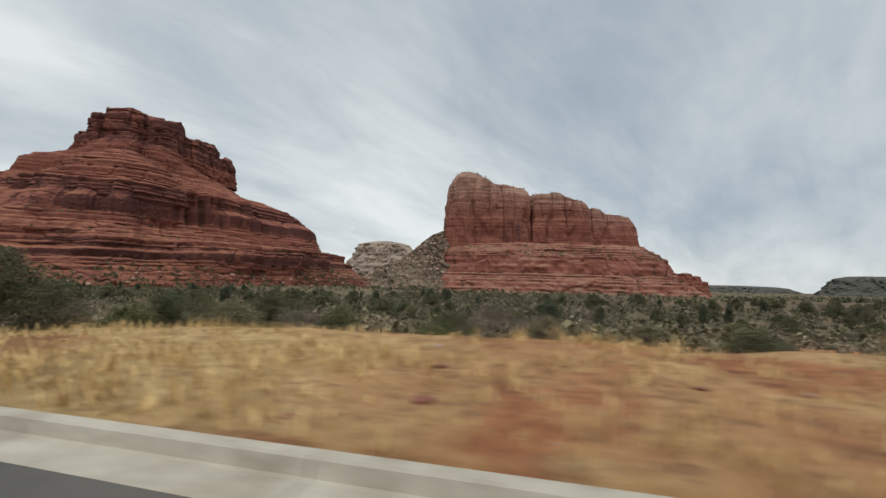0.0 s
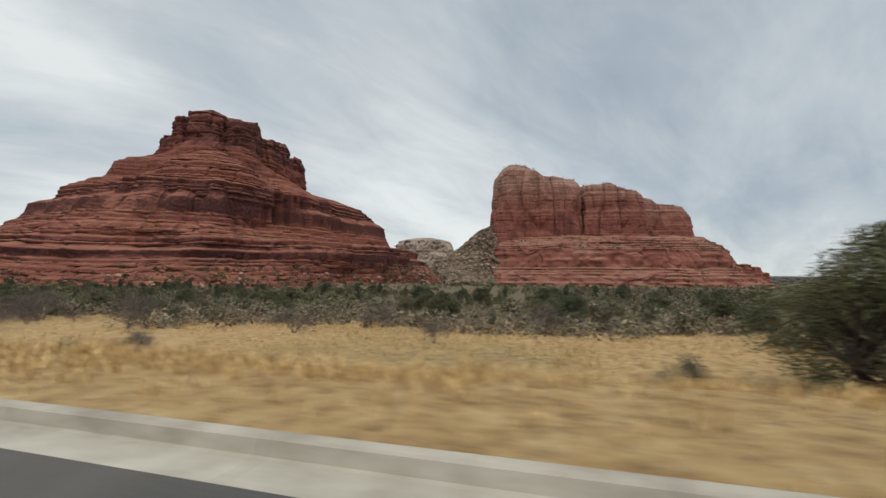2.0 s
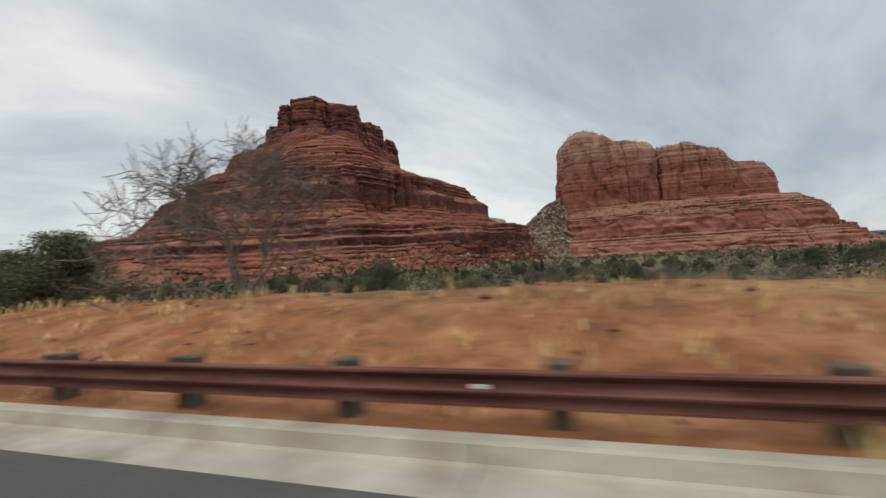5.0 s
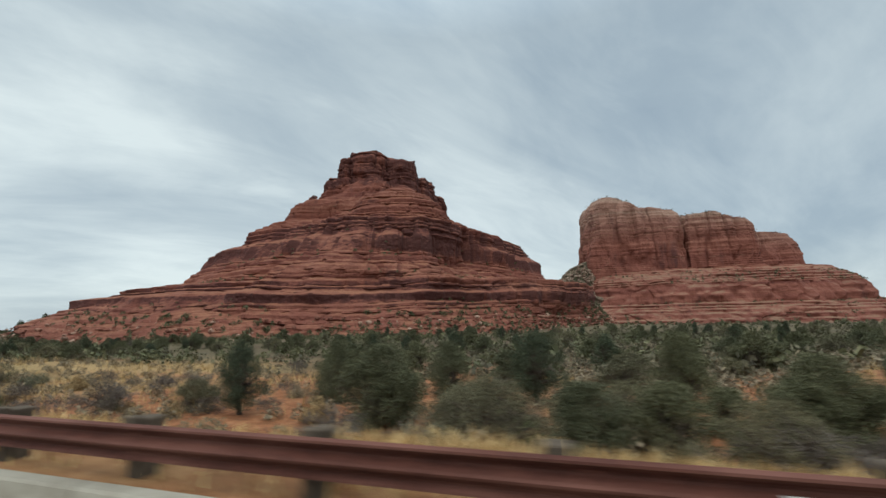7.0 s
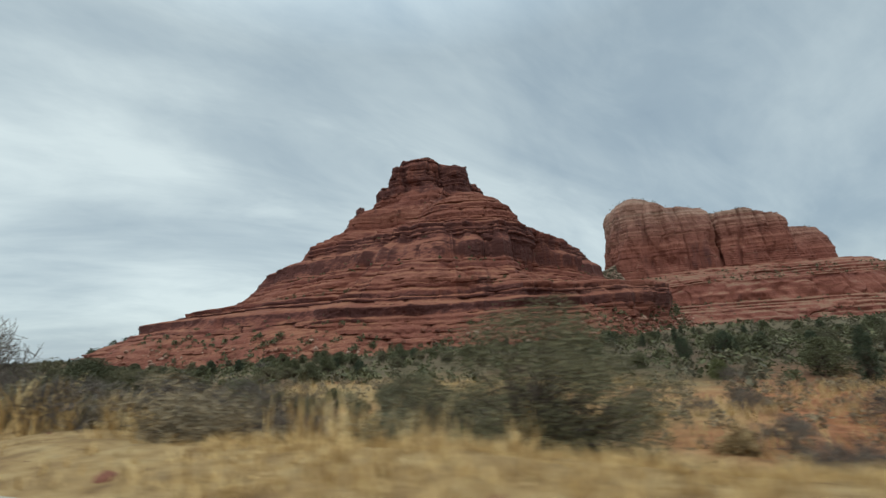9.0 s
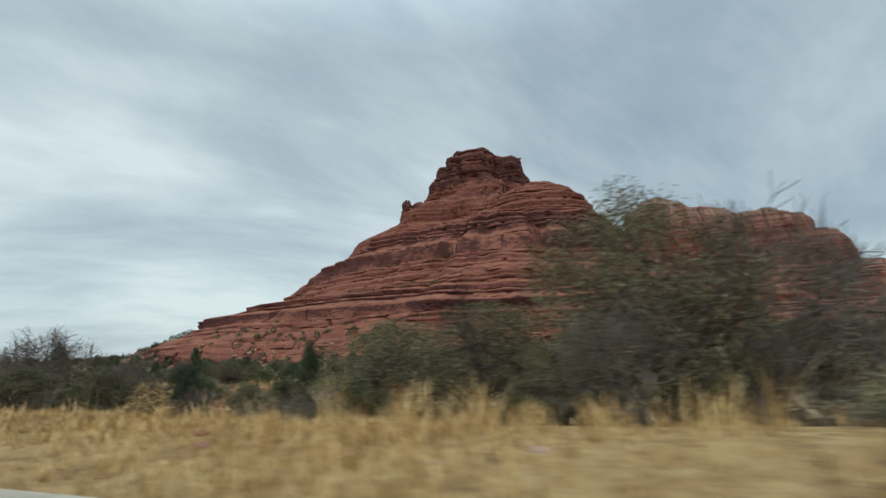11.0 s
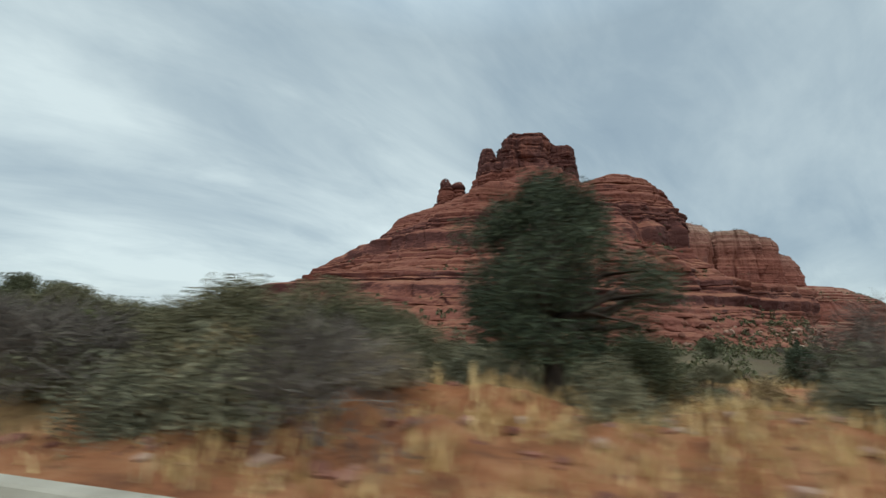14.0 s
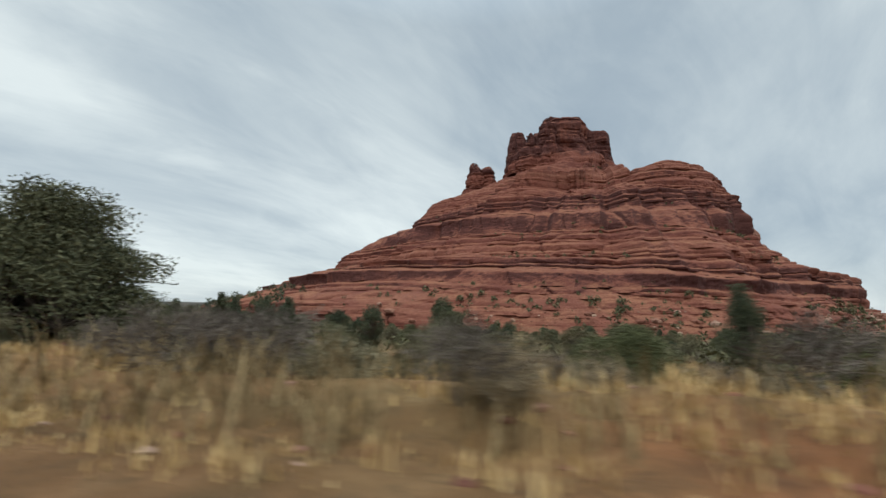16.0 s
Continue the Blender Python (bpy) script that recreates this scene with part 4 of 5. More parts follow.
def make_juniper(seed, h, width, stems, mat, kind, label, clumps=46, leafn=75, leafs=0.16, low=0.04, group="", peak=0.45, loose=0.105):
    """A woody plant: crooked limbs that carry clumps of leaf sprays inside an uneven outline."""
    r = np.random.default_rng(seed)
    V, F = [], []
    f = r.uniform(0, 1, clumps) ** 0.9
    prof = np.where(f < peak, 0.62 + 0.38 * np.sin(f / peak * math.pi / 2), np.cos((f - peak) / (1 - peak) * math.pi / 2 * 0.86))
    ang = r.uniform(0, 6.283, clumps)
    out = np.sqrt(r.uniform(0.12, 1.0, clumps)) * width / 2 * prof * (1 + 0.42 * np.asarray(vnoise(np.cos(ang) * 1.5, np.sin(ang) * 1.5, f * 3, seed)))
    c = np.stack([np.cos(ang) * out * 0.86, np.sin(ang) * out * 0.86, h * (low + (0.97 - low) * f) - 0.04 * h], -1)
    c[:, 2] = np.maximum(c[:, 2], 0.12)
    for q in range(stems):
        a = q * 6.283 / stems + r.uniform(-0.4, 0.4)
        foot = np.array((0.05 * h * math.cos(a), 0.05 * h * math.sin(a), -0.12)) * (stems > 1) + np.array((0, 0, -0.12))
        fork = np.array((0.16 * width * math.cos(a) * (stems > 1), 0.16 * width * math.sin(a) * (stems > 1), h * (low * 0.6 + 0.2)))
        knee = (foot + fork) / 2 + r.normal(0, 0.03 * h, 3)
        rad = (0.04 * h + 0.01) / math.sqrt(stems)
        at = tube(V, F, foot, knee, rad * 1.25, rad, 6, 0 if q else None)
        at = tube(V, F, knee, fork, rad, rad * 0.75, 6, at)
        mine = [p for k_, p in enumerate(c) if k_ % stems == q]
        for p in mine:
            mid = fork + (p - fork) * 0.5 + r.normal(0, 0.05 * width, 3)
            mid[2] = max(mid[2], 0.06)
            tip = tube(V, F, fork, mid, rad * 0.5, rad * 0.28, 4, at)
            tube(V, F, mid, p, rad * 0.28, rad * 0.1, 3, tip)
    lv, lf = leaves(r, c, leafn, (width * loose, width * loose, h * loose * 0.9), leafs)
    master(kind, h, label, "tree" if h > 2.6 else "shrub", group, [("trunk", mesh_from("trunk", V, F, BARK, True), ""), ("crown", mesh_from("crown", lv, lf, mat), "")])


def make_bare(seed, h, width, stems, depth, split, kind, label, category, group, wander=0.2, rad=0.03, mat=None):
    r = np.random.default_rng(seed)
    V, F, T, tips = [], [], [], []
    for q in range(stems):
        ang = q * 6.28 / stems + r.uniform(-0.5, 0.5)
        lean = r.uniform(0.2, 1.0) * width / h / 2 if stems > 1 else 0.05
        grow(r, V, F, tips, (0, 0, -0.12), (lean * math.cos(ang), lean * math.sin(ang), 1), h * 0.40, rad * h / math.sqrt(stems), depth, split, wander, 0.04, 5, 0 if q else None, T)
    v = np.array(V)
    v[:, :2] *= np.clip(width / 2 / (np.percentile(np.hypot(v[:, 0], v[:, 1]), 95) + 1e-6), 0.5, 2.2)
    v[:, 2] = np.where(v[:, 2] > 0, v[:, 2] * h / np.percentile(v[:, 2], 99.5), v[:, 2])
    pieces = []
    for nm, faces in (("stem", F), ("twig", T)):
        used, back = np.unique(np.array(faces), return_inverse=True)
        pieces.append((nm, mesh_from(nm, v[used], back.reshape(-1, 4), mat or TWIG, False), ""))
    master(kind, h, label, category, group, pieces)


def make_tuft_bush(seed, h, width, mat, kind, label, group, n=1500, leafs=0.042, aspect=3.0, core=0.55, uneven=0.25):
    r = np.random.default_rng(seed)
    V, F, tips = [], [], []
    for q in range(9):
        ang = r.uniform(0, 6.28)
        lean = r.uniform(0.1, 1.0) * width / h / 2
        grow(r, V, F, tips, (0, 0, -0.08), (lean * math.cos(ang), lean * math.sin(ang), 1), h * 0.5, 0.014, 1, 3, 0.12, 0.03, 3, 0 if q else None)
    d = r.normal(0, 1, (n, 3))
    d /= np.linalg.norm(d, axis=1)[:, None]
    d[:, 2] = np.abs(d[:, 2])
    rad = r.uniform(core, 1.0, (n, 1)) * (1 + uneven * np.array(vnoise(d[:, 0] * 2.2, d[:, 1] * 2.2, d[:, 2] * 2.2, seed)))[:, None]
    c = d * rad * np.array((width / 2, width / 2, h * 0.9)) + np.array((0, 0, 0.05))
    lv, lf = leaves(r, c, 5, (0.05, 0.05, 0.05), leafs, aspect)
    master(kind, h, label, "shrub", group, [("stem", mesh_from("stem", V, F, TWIG), ""), ("foliage", mesh_from("foliage", lv, lf, mat), "")])


JG, SG, BG = "junipers on the flats", "shrubs on the flats", "bare shrubs by the road"
# of each leafy kind the first half is fine-leaved, for the roadside, and the second half coarser, for the flats
for lush in (True, False):
    for q in range(2):
        make_juniper(100 + q, 4.4, 4.8 - 0.4 * q, 4, JUNIPER, "juniper", "dark green juniper with a dense rounded crown", 96, 420 if lush else 95, 0.055 if lush else 0.115, 0.03, JG, 0.42, 0.066)
    make_juniper(111, 5.0, 4.3, 1, PINE, "pinyon_pine", "dark pinyon pine with an uneven crown and bare lower trunk", 92, 420 if lush else 95, 0.052 if lush else 0.11, 0.16, "pinyon pines", 0.42, 0.062)
    make_juniper(112, 5.0, 3.0, 1, PINE, "pinyon_pine", "dark pinyon pine with an uneven crown and bare lower trunk", 76, 380 if lush else 90, 0.05 if lush else 0.105, 0.1, "pinyon pines", 0.26, 0.066)
make_juniper(117, 5.4, 5.0, 1, PINE, "pine_tree", "dark evergreen with a tall rounded crown above a bare trunk", 130, 400, 0.055, 0.24, "", 0.45, 0.055)
for lush in (True, False):
    for q in range(2):
        make_juniper(120 + q, 3.4, 5.0, 5, OLIVE, "mesquite", "spreading olive-grey mesquite with several dark stems", 130, 170 if lush else 55, 0.040 if lush else 0.095, 0.20, "mesquites by the road", 0.5, 0.050)
    for q in range(3):
        make_juniper(130 + q, 2.2, 2.8, 6, FRESH if q < 1 else OLIVE if q < 2 else JUNIPER, "green_shrub", "rounded green desert shrub in full leaf", 64, 300 if lush else 70, 0.040 if lush else 0.085, 0.02, SG, 0.35, 0.075)
for q in range(3):
    make_bare(140 + q, 2.2, 3.2, 9, 3, 4, "bare_shrub", "leafless grey-brown shrub with dense thin twigs", "shrub", BG, 0.22, 0.022)
make_bare(150, 3.6, 5.6, 7, 4, 4, "bare_mesquite", "leafless grey mesquite with crooked spreading limbs", "tree", "bare mesquites", 0.24, 0.03)
make_bare(151, 3.4, 4.6, 6, 4, 4, "bare_mesquite", "leafless grey mesquite with crooked spreading limbs", "tree", "bare mesquites", 0.26, 0.03)
for q in range(3):
    make_bare(160 + q, 4.8, 2.7 + 0.3 * q, 1, 4, 4, "dead_tree", "dead leafless tree with crooked bare branches", "tree", "dead trees", 0.14, 0.023, DEADWOOD)
for q in range(3):
    make_tuft_bush(170 + q, 0.9, 1.3, SAGE, "sage_bush", "low grey-green sage bush with fine leaves", "sage bushes", 1300, 0.05, 4.0, 0.2, 0.55)
make_tuft_bush(175, 1.0, 1.3, WEATHERED, "dry_grass_clump", "tall clump of weathered tan grass", "dry grass clumps", 800, 0.20, 12.0, 0.0, 0.6)
for q in range(3):
    make_tuft_bush(180 + q, 1.0, 1.7, BRUSH, "dry_brush", "dense grey-brown leafless brush with fine twigs", "dry brush by the road", 1100, 0.085, 8.0, 0.15, 0.5)

prng = random.Random(5)


def place(kind, x, y, h, wide=1.0, variant=None):
    ms = KINDS[kind]
    if variant is None:
        variant = prng.randrange(len(ms))
        if kind in ("juniper", "pinyon_pine", "mesquite", "green_shrub"):
            variant = variant % (len(ms) // 2) + (len(ms) // 2 if y - lane_y(min(max(x, -345), 10)) > 30 else 0)
    m_ = ms[variant]
    s = h / m_[1]
    mat_ = pose(x, y, ground_at(x, y) - 0.02, prng.uniform(-3, 3), prng.uniform(-3, 3), prng.uniform(0, 360)) @ Matrix.Diagonal((s * wide, s * wide, s, 1))
    if not m_[2]:
        m_[0].matrix_basis = mat_
        m_[2] = True
    else:
        copy_thing_at(m_[0], mat_)


def copy_thing_at(ob, m):
    c = copy_thing(ob, Matrix())
    c.matrix_basis = m


for kind, x, y, h, wide in (
        ("juniper", -32.4, 25.6, 5.4, 1.1), ("juniper", -29.6, 25.4, 5.8, 1.1), ("mesquite", -27.2, 26.4, 4.0, 0.9), ("bare_shrub", -26.5, 21.6, 1.8, 1.3), ("bare_shrub", -28.8, 21.4, 1.5, 1.3), ("green_shrub", -21.0, 24.4, 2.4, 1.2), ("green_shrub", -16.5, 26.5, 2.3, 1.3), ("bare_shrub", -12.0, 25.0, 2.2, 1.2),
        ("juniper", -22.5, 30.0, 2.6, 1.2), ("green_shrub", -10.0, 24.0, 2.4, 1.2), ("juniper", -17.5, 34, 2.6, 1.3), ("juniper", -24, 36, 3.2, 1.2), ("green_shrub", -4, 26, 2.2, 1.3), ("bare_shrub", 2, 30, 2.0, 1.3),
        ("bare_shrub", -46.6, 38.3, 1.5, 0.8), ("bare_mesquite", -65.2, 27.3, 3.0, 0.7), ("bare_shrub", -56.8, 27.7, 1.3, 0.9), ("dry_brush", -51.2, 26.3, 0.7, 1.2), ("sage_bush", -40.2, 22.9, 0.55, 1.1), ("bare_mesquite", -81.8, 29.2, 4.3, 0.95), ("bare_mesquite", -86.5, 31.5, 4.0, 0.9), ("bare_mesquite", -80.4, 30.8, 3.6, 0.9), ("bare_shrub", -84.0, 27.0, 1.8, 1.1), ("bare_mesquite", -73, 47, 3.0, 0.9),
        ("bare_shrub", -58, 45, 2.0, 1.2), ("bare_shrub", -52, 50, 2.2, 1.2), ("bare_shrub", -39, 43, 2.0, 1.2), ("sage_bush", -62.0, 30.2, 0.8, 1.1), ("sage_bush", -69.3, 25.0, 0.6, 1.2), ("green_shrub", -123.2, 33.0, 0.9, 0.7), ("sage_bush", -36, 30, 0.8, 1.2),
        ("bare_mesquite", -114.6, 38.4, 6.2, 0.8), ("juniper", -131.2, 43.1, 6.5, 1.1), ("juniper", -123.9, 39.8, 4.5, 1.15), ("mesquite", -125.9, 38.4, 3.0, 0.7), ("green_shrub", -126.6, 37.9, 2.2, 1.0), ("bare_shrub", -129.5, 38.2, 1.9, 1.2),
        ("juniper", -135.2, 58.5, 4.2, 0.9), ("pinyon_pine", -143.7, 58.5, 4.6, 0.9), ("juniper", -156.0, 57.0, 3.9, 0.8), ("pinyon_pine", -159.8, 52.4, 4.0, 0.7), ("juniper", -134.2, 48.5, 3.4, 1.0), ("green_shrub", -140, 47, 2.6, 1.1), ("green_shrub", -147, 49, 2.4, 1.2), ("green_shrub", -151, 52, 2.4, 1.2),
        ("bare_shrub", -138, 44, 2.0, 1.2), ("juniper", -149.5, 60, 3.6, 0.9), ("green_shrub", -128.5, 46, 2.8, 1.2), ("sage_bush", -145, 43, 1.1, 1.3), ("bare_shrub", -152, 46, 1.8, 1.2), ("sage_bush", -157, 46, 1.1, 1.3), ("green_shrub", -163, 53, 1.9, 1.1), ("bare_shrub", -167, 51.5, 1.8, 1.1),
        ("mesquite", -184.8, 47.6, 4.7, 0.92), ("green_shrub", -183.8, 56.5, 1.9, 0.65), ("green_shrub", -173.5, 50.0, 1.9, 1.0), ("mesquite", -190.5, 57, 3.0, 0.9), ("bare_shrub", -176.5, 54, 1.3, 1.1), ("mesquite", -203.0, 46.6, 2.8, 0.8), ("bare_mesquite", -203.4, 46.9, 3.2, 0.85), ("bare_shrub", -198.8, 50.6, 1.8, 1.2),
        ("mesquite", -221.5, 57.0, 8.0, 0.66), ("dead_tree", -226.5, 54.5, 3.6, 1.0), ("bare_mesquite", -210.5, 52.5, 3.6, 0.8), ("mesquite", -226.5, 58.5, 4.6, 1.0), ("mesquite", -230.5, 60.0, 4.4, 1.0), ("mesquite", -216.5, 60.5, 4.0, 1.0), ("bare_mesquite", -218.0, 57.5, 6.8, 0.65), ("bare_mesquite", -223.0, 54.0, 3.3, 0.8), ("bare_shrub", -212.5, 64, 2.7, 1.2), ("bare_shrub", -208, 62, 2.5, 1.2), ("mesquite", -207.5, 58, 3.2, 0.9), ("bare_mesquite", -214.5, 56.5, 3.2, 0.9),
        ("dead_tree", -268.9, 61.4, 5.6, 1.0), ("dead_tree", -268.4, 65.0, 5.2, 0.9), ("dead_tree", -272.2, 61.6, 4.3, 1.0), ("pinyon_pine", -265.6, 66.5, 3.7, 0.6), ("dead_tree", -262.6, 66.0, 3.6, 1.0), ("bare_shrub", -262.8, 60.4, 2.5, 1.0), ("bare_mesquite", -248.0, 60.5, 3.9, 0.8),
        ("bare_mesquite", -245, 62, 3.0, 0.8), ("green_shrub", -252, 63, 1.8, 1.2), ("green_shrub", -281.5, 65.0, 2.0, 1.1), ("bare_mesquite", -274.3, 66.0, 3.6, 0.7), ("dead_tree", -262.0, 58.8, 3.2, 0.8),
        ("green_shrub", -294.0, 68.6, 2.9, 1.0), ("bare_shrub", -297.5, 66.4, 1.9, 1.2), ("bare_shrub", -300.5, 67.2, 1.8, 1.2), ("bare_shrub", -290.5, 65.2, 1.6, 1.2), ("bare_shrub", -294.5, 64.8, 1.7, 1.2), ("juniper", -303.8, 70.5, 4.0, 0.75), ("juniper", -306.0, 71.2, 4.4, 0.75), ("pinyon_pine", -308.6, 72.0, 3.8, 0.8), ("bare_shrub", -303.6, 66.4, 2.0, 1.2), ("bare_shrub", -308.2, 68.0, 2.2, 1.1), ("juniper", -297.4, 73.0, 3.2, 1.0),
        ("bare_mesquite", -311.5, 71.0, 3.0, 0.8), ("bare_shrub", -313.5, 67.6, 2.0, 1.2), ("bare_shrub", -317.0, 70.0, 2.0, 1.2), ("juniper", -340.6, 77.0, 7.0, 1.15), ("juniper", -343.5, 79.0, 6.2, 1.1), ("pinyon_pine", -336.0, 85.0, 2.6, 0.7), ("pinyon_pine", -332.6, 87.0, 2.4, 0.7), ("pinyon_pine", -325.0, 97.0, 5.2, 0.7),
        ("pinyon_pine", -331.5, 99.0, 4.4, 0.8), ("pinyon_pine", -342.0, 101.0, 4.8, 0.8), ("pinyon_pine", -318.0, 104.0, 3.8, 0.8), ("juniper", -309.0, 96.0, 3.2, 1.0)):
    place(kind, x, y, h, wide)
place("pine_tree", -284.2, 63.5, 5.5, 1.0, 0)
place("pine_tree", -341.5, 79.6, 6.4, 1.1, 0)
place("pine_tree", -344.5, 76.8, 6.0, 1.1, 0)

for q in range(26):
    place(prng.choice(("juniper", "pinyon_pine", "pinyon_pine")), prng.uniform(-410, -340), prng.uniform(96, 150), prng.uniform(3.6, 6.0), prng.uniform(0.7, 1.0))

# the flats between the road and the buttes
count = 0
while count < 760:
    x = prng.uniform(-470, 190)
    d = 14 + 150 * prng.random() ** 1.25
    p = road_point(min(max(x, -345), 10), d)
    px_, py_ = x, float(lane_y(min(max(x, -345), 10))) + d
    if math.hypot(px_ - BELL_AT[0], py_ - BELL_AT[1]) < float(bell_radius(math.atan2(py_ - BELL_AT[1], px_ - BELL_AT[0]), -3.0)) - 3:
        continue
    if -106 < x < -24 and d < 36 + 6 * math.sin(x * 0.2):
        continue
    if (-200 < x < -160 and d < 34 and prng.random() < 0.75) or (-172 < x < -152 and d < 27):
        continue
    if (-127 < x < -90 and d < 19) or (x > -6 and d < 46):
        continue
    cl = float(vnoise(px_ * 0.03, py_ * 0.03, 0, 55))
    if prng.random() > 0.7 + 0.6 * cl:
        continue
    count += 1
    far_ = d > 60
    u = prng.random()
    south = x > -70
    if u < (0.44 if far_ else 0.24):
        place("juniper", px_, py_, prng.uniform(2.0, 3.8), prng.uniform(1.0, 1.4))
    elif u < (0.44 if far_ else 0.50):
        place("green_shrub", px_, py_, prng.uniform(1.2, 2.4), prng.uniform(0.9, 1.4))
    elif u < 0.64:
        place("pinyon_pine", px_, py_, prng.uniform(2.8, 4.4), prng.uniform(0.7, 1.0))
    elif u < 0.69:
        place("bare_shrub", px_, py_, prng.uniform(1.3, 2.4), prng.uniform(1.0, 1.4))
    elif u < 0.92:
        place("mesquite", px_, py_, prng.uniform(2.2, 3.2), prng.uniform(0.8, 1.1))
    else:
        place("sage_bush", px_, py_, prng.uniform(0.8, 1.3), prng.uniform(1.0, 1.5))

# thicker growth close behind the verge
for lo, hi, d0, d1, n_, kinds in ((-313, -285, 5.7, 9.5, 150, ("dry_brush", "sage_bush", "green_shrub", "bare_shrub", "sage_bush", "dry_brush", "green_shrub")), (-286, -270, 7.2, 11, 26, ("green_shrub", "sage_bush", "dry_brush", "bare_shrub")), (-300, -284, 9, 13, 26, ("green_shrub", "mesquite")), (-316.5, -306, 7.0, 10.5, 22, ("bare_shrub", "bare_shrub", "dry_brush")), (-315, -309, 4.5, 6.2, 14, ("dry_brush", "bare_shrub", "sage_bush")), (-283.5, -277, 5.2, 7.4, 14, ("sage_bush", "dry_brush", "dry_grass_clump")), (-205, -188, 5.2, 12, 26, ("dry_brush", "dry_brush", "bare_shrub", "sage_bush")), (-186, -148, 8, 30, 46, ("sage_bush", "dry_brush", "bare_shrub", "dry_grass_clump")), (-345, -284, 9, 20, 90, ("bare_shrub", "dry_brush", "sage_bush", "green_shrub", "green_shrub")), (-284, -238, 10, 24, 60, ("bare_shrub", "dry_brush", "green_shrub", "sage_bush", "green_shrub")),
                                  (-240, -211, 10.5, 17, 34, ("green_shrub", "mesquite", "dry_brush", "bare_shrub")), (-314, -304.5, 8.0, 11.0, 16, ("green_shrub", "mesquite")), (-204.5, -196, 5.2, 8, 12, ("dry_brush", "dry_brush", "dry_brush", "bare_shrub", "sage_bush")), (-336, -312, 5.0, 9.0, 14, ("dry_brush", "bare_shrub", "sage_bush")), (-345, -310, 10.0, 16.0, 34, ("green_shrub", "dry_brush", "green_shrub")), (-303, -288, 4.6, 7.0, 26, ("dry_brush", "sage_bush", "bare_shrub", "dry_grass_clump")), (-297, -287.6, 4.3, 6.0, 24, ("dry_brush", "bare_shrub", "sage_bush")), (-238, -188, 12, 26, 60, ("bare_shrub", "dry_brush", "mesquite", "sage_bush", "green_shrub")), (-152, -127, 7, 24, 46, ("green_shrub", "mesquite", "bare_shrub", "sage_bush", "dry_brush")),
                                  (-116, -88, 22, 40, 24, ("bare_shrub", "bare_mesquite", "bare_shrub", "green_shrub")), (-20, 40, 16, 40, 40, ("green_shrub", "green_shrub", "dry_brush", "sage_bush", "mesquite"))):
    for q in range(n_):
        x = prng.uniform(lo, hi)
        p = road_point(min(max(x, -345), 10), d0 + (d1 - d0) * prng.random() ** 0.9)
        px_ = p.x + (x - min(max(x, -345), 10))
        kind = prng.choice(kinds)
        if px_ < -306 and kind == "green_shrub" and p.y - float(lane_y(px_)) < 8.5:
            kind = "dry_brush"
        if -287.5 < px_ < -277.5 and kind != "sage_bush" and p.y - float(lane_y(px_)) < 12:
            continue
        place(kind, px_, p.y, prng.uniform(*{"bare_shrub": (0.9, 1.6), "sage_bush": (0.7, 1.2), "green_shrub": (1.1, 2.0), "mesquite": (1.8, 2.8), "juniper": (2.0, 3.2), "bare_mesquite": (2.2, 3.2), "dry_brush": (0.6, 1.1), "dry_grass_clump": (0.5, 0.9)}[kind]), prng.uniform(0.95, 1.3))

# low growth on the verge
for q in range(190):
    x = prng.uniform(-345, 15)
    d = prng.uniform(5.2, 20)
    meadow = -104 < x < -22
    if meadow and d < 13:
        continue
    if (-122 > x > -178 and d < 6.5) or (x < -240 and d < 8.6) or (x > -22 and d < 9) or (-127 < x < -90 and d < 11):
        continue
    if prng.random() < (0.75 if meadow else 0.15):
        continue
    p = road_point(x, d)
    place(prng.choice(("sage_bush", "sage_bush", "bare_shrub", "dry_grass_clump")), p.x, p.y, prng.uniform(0.45, 1.05), prng.uniform(0.9, 1.3))

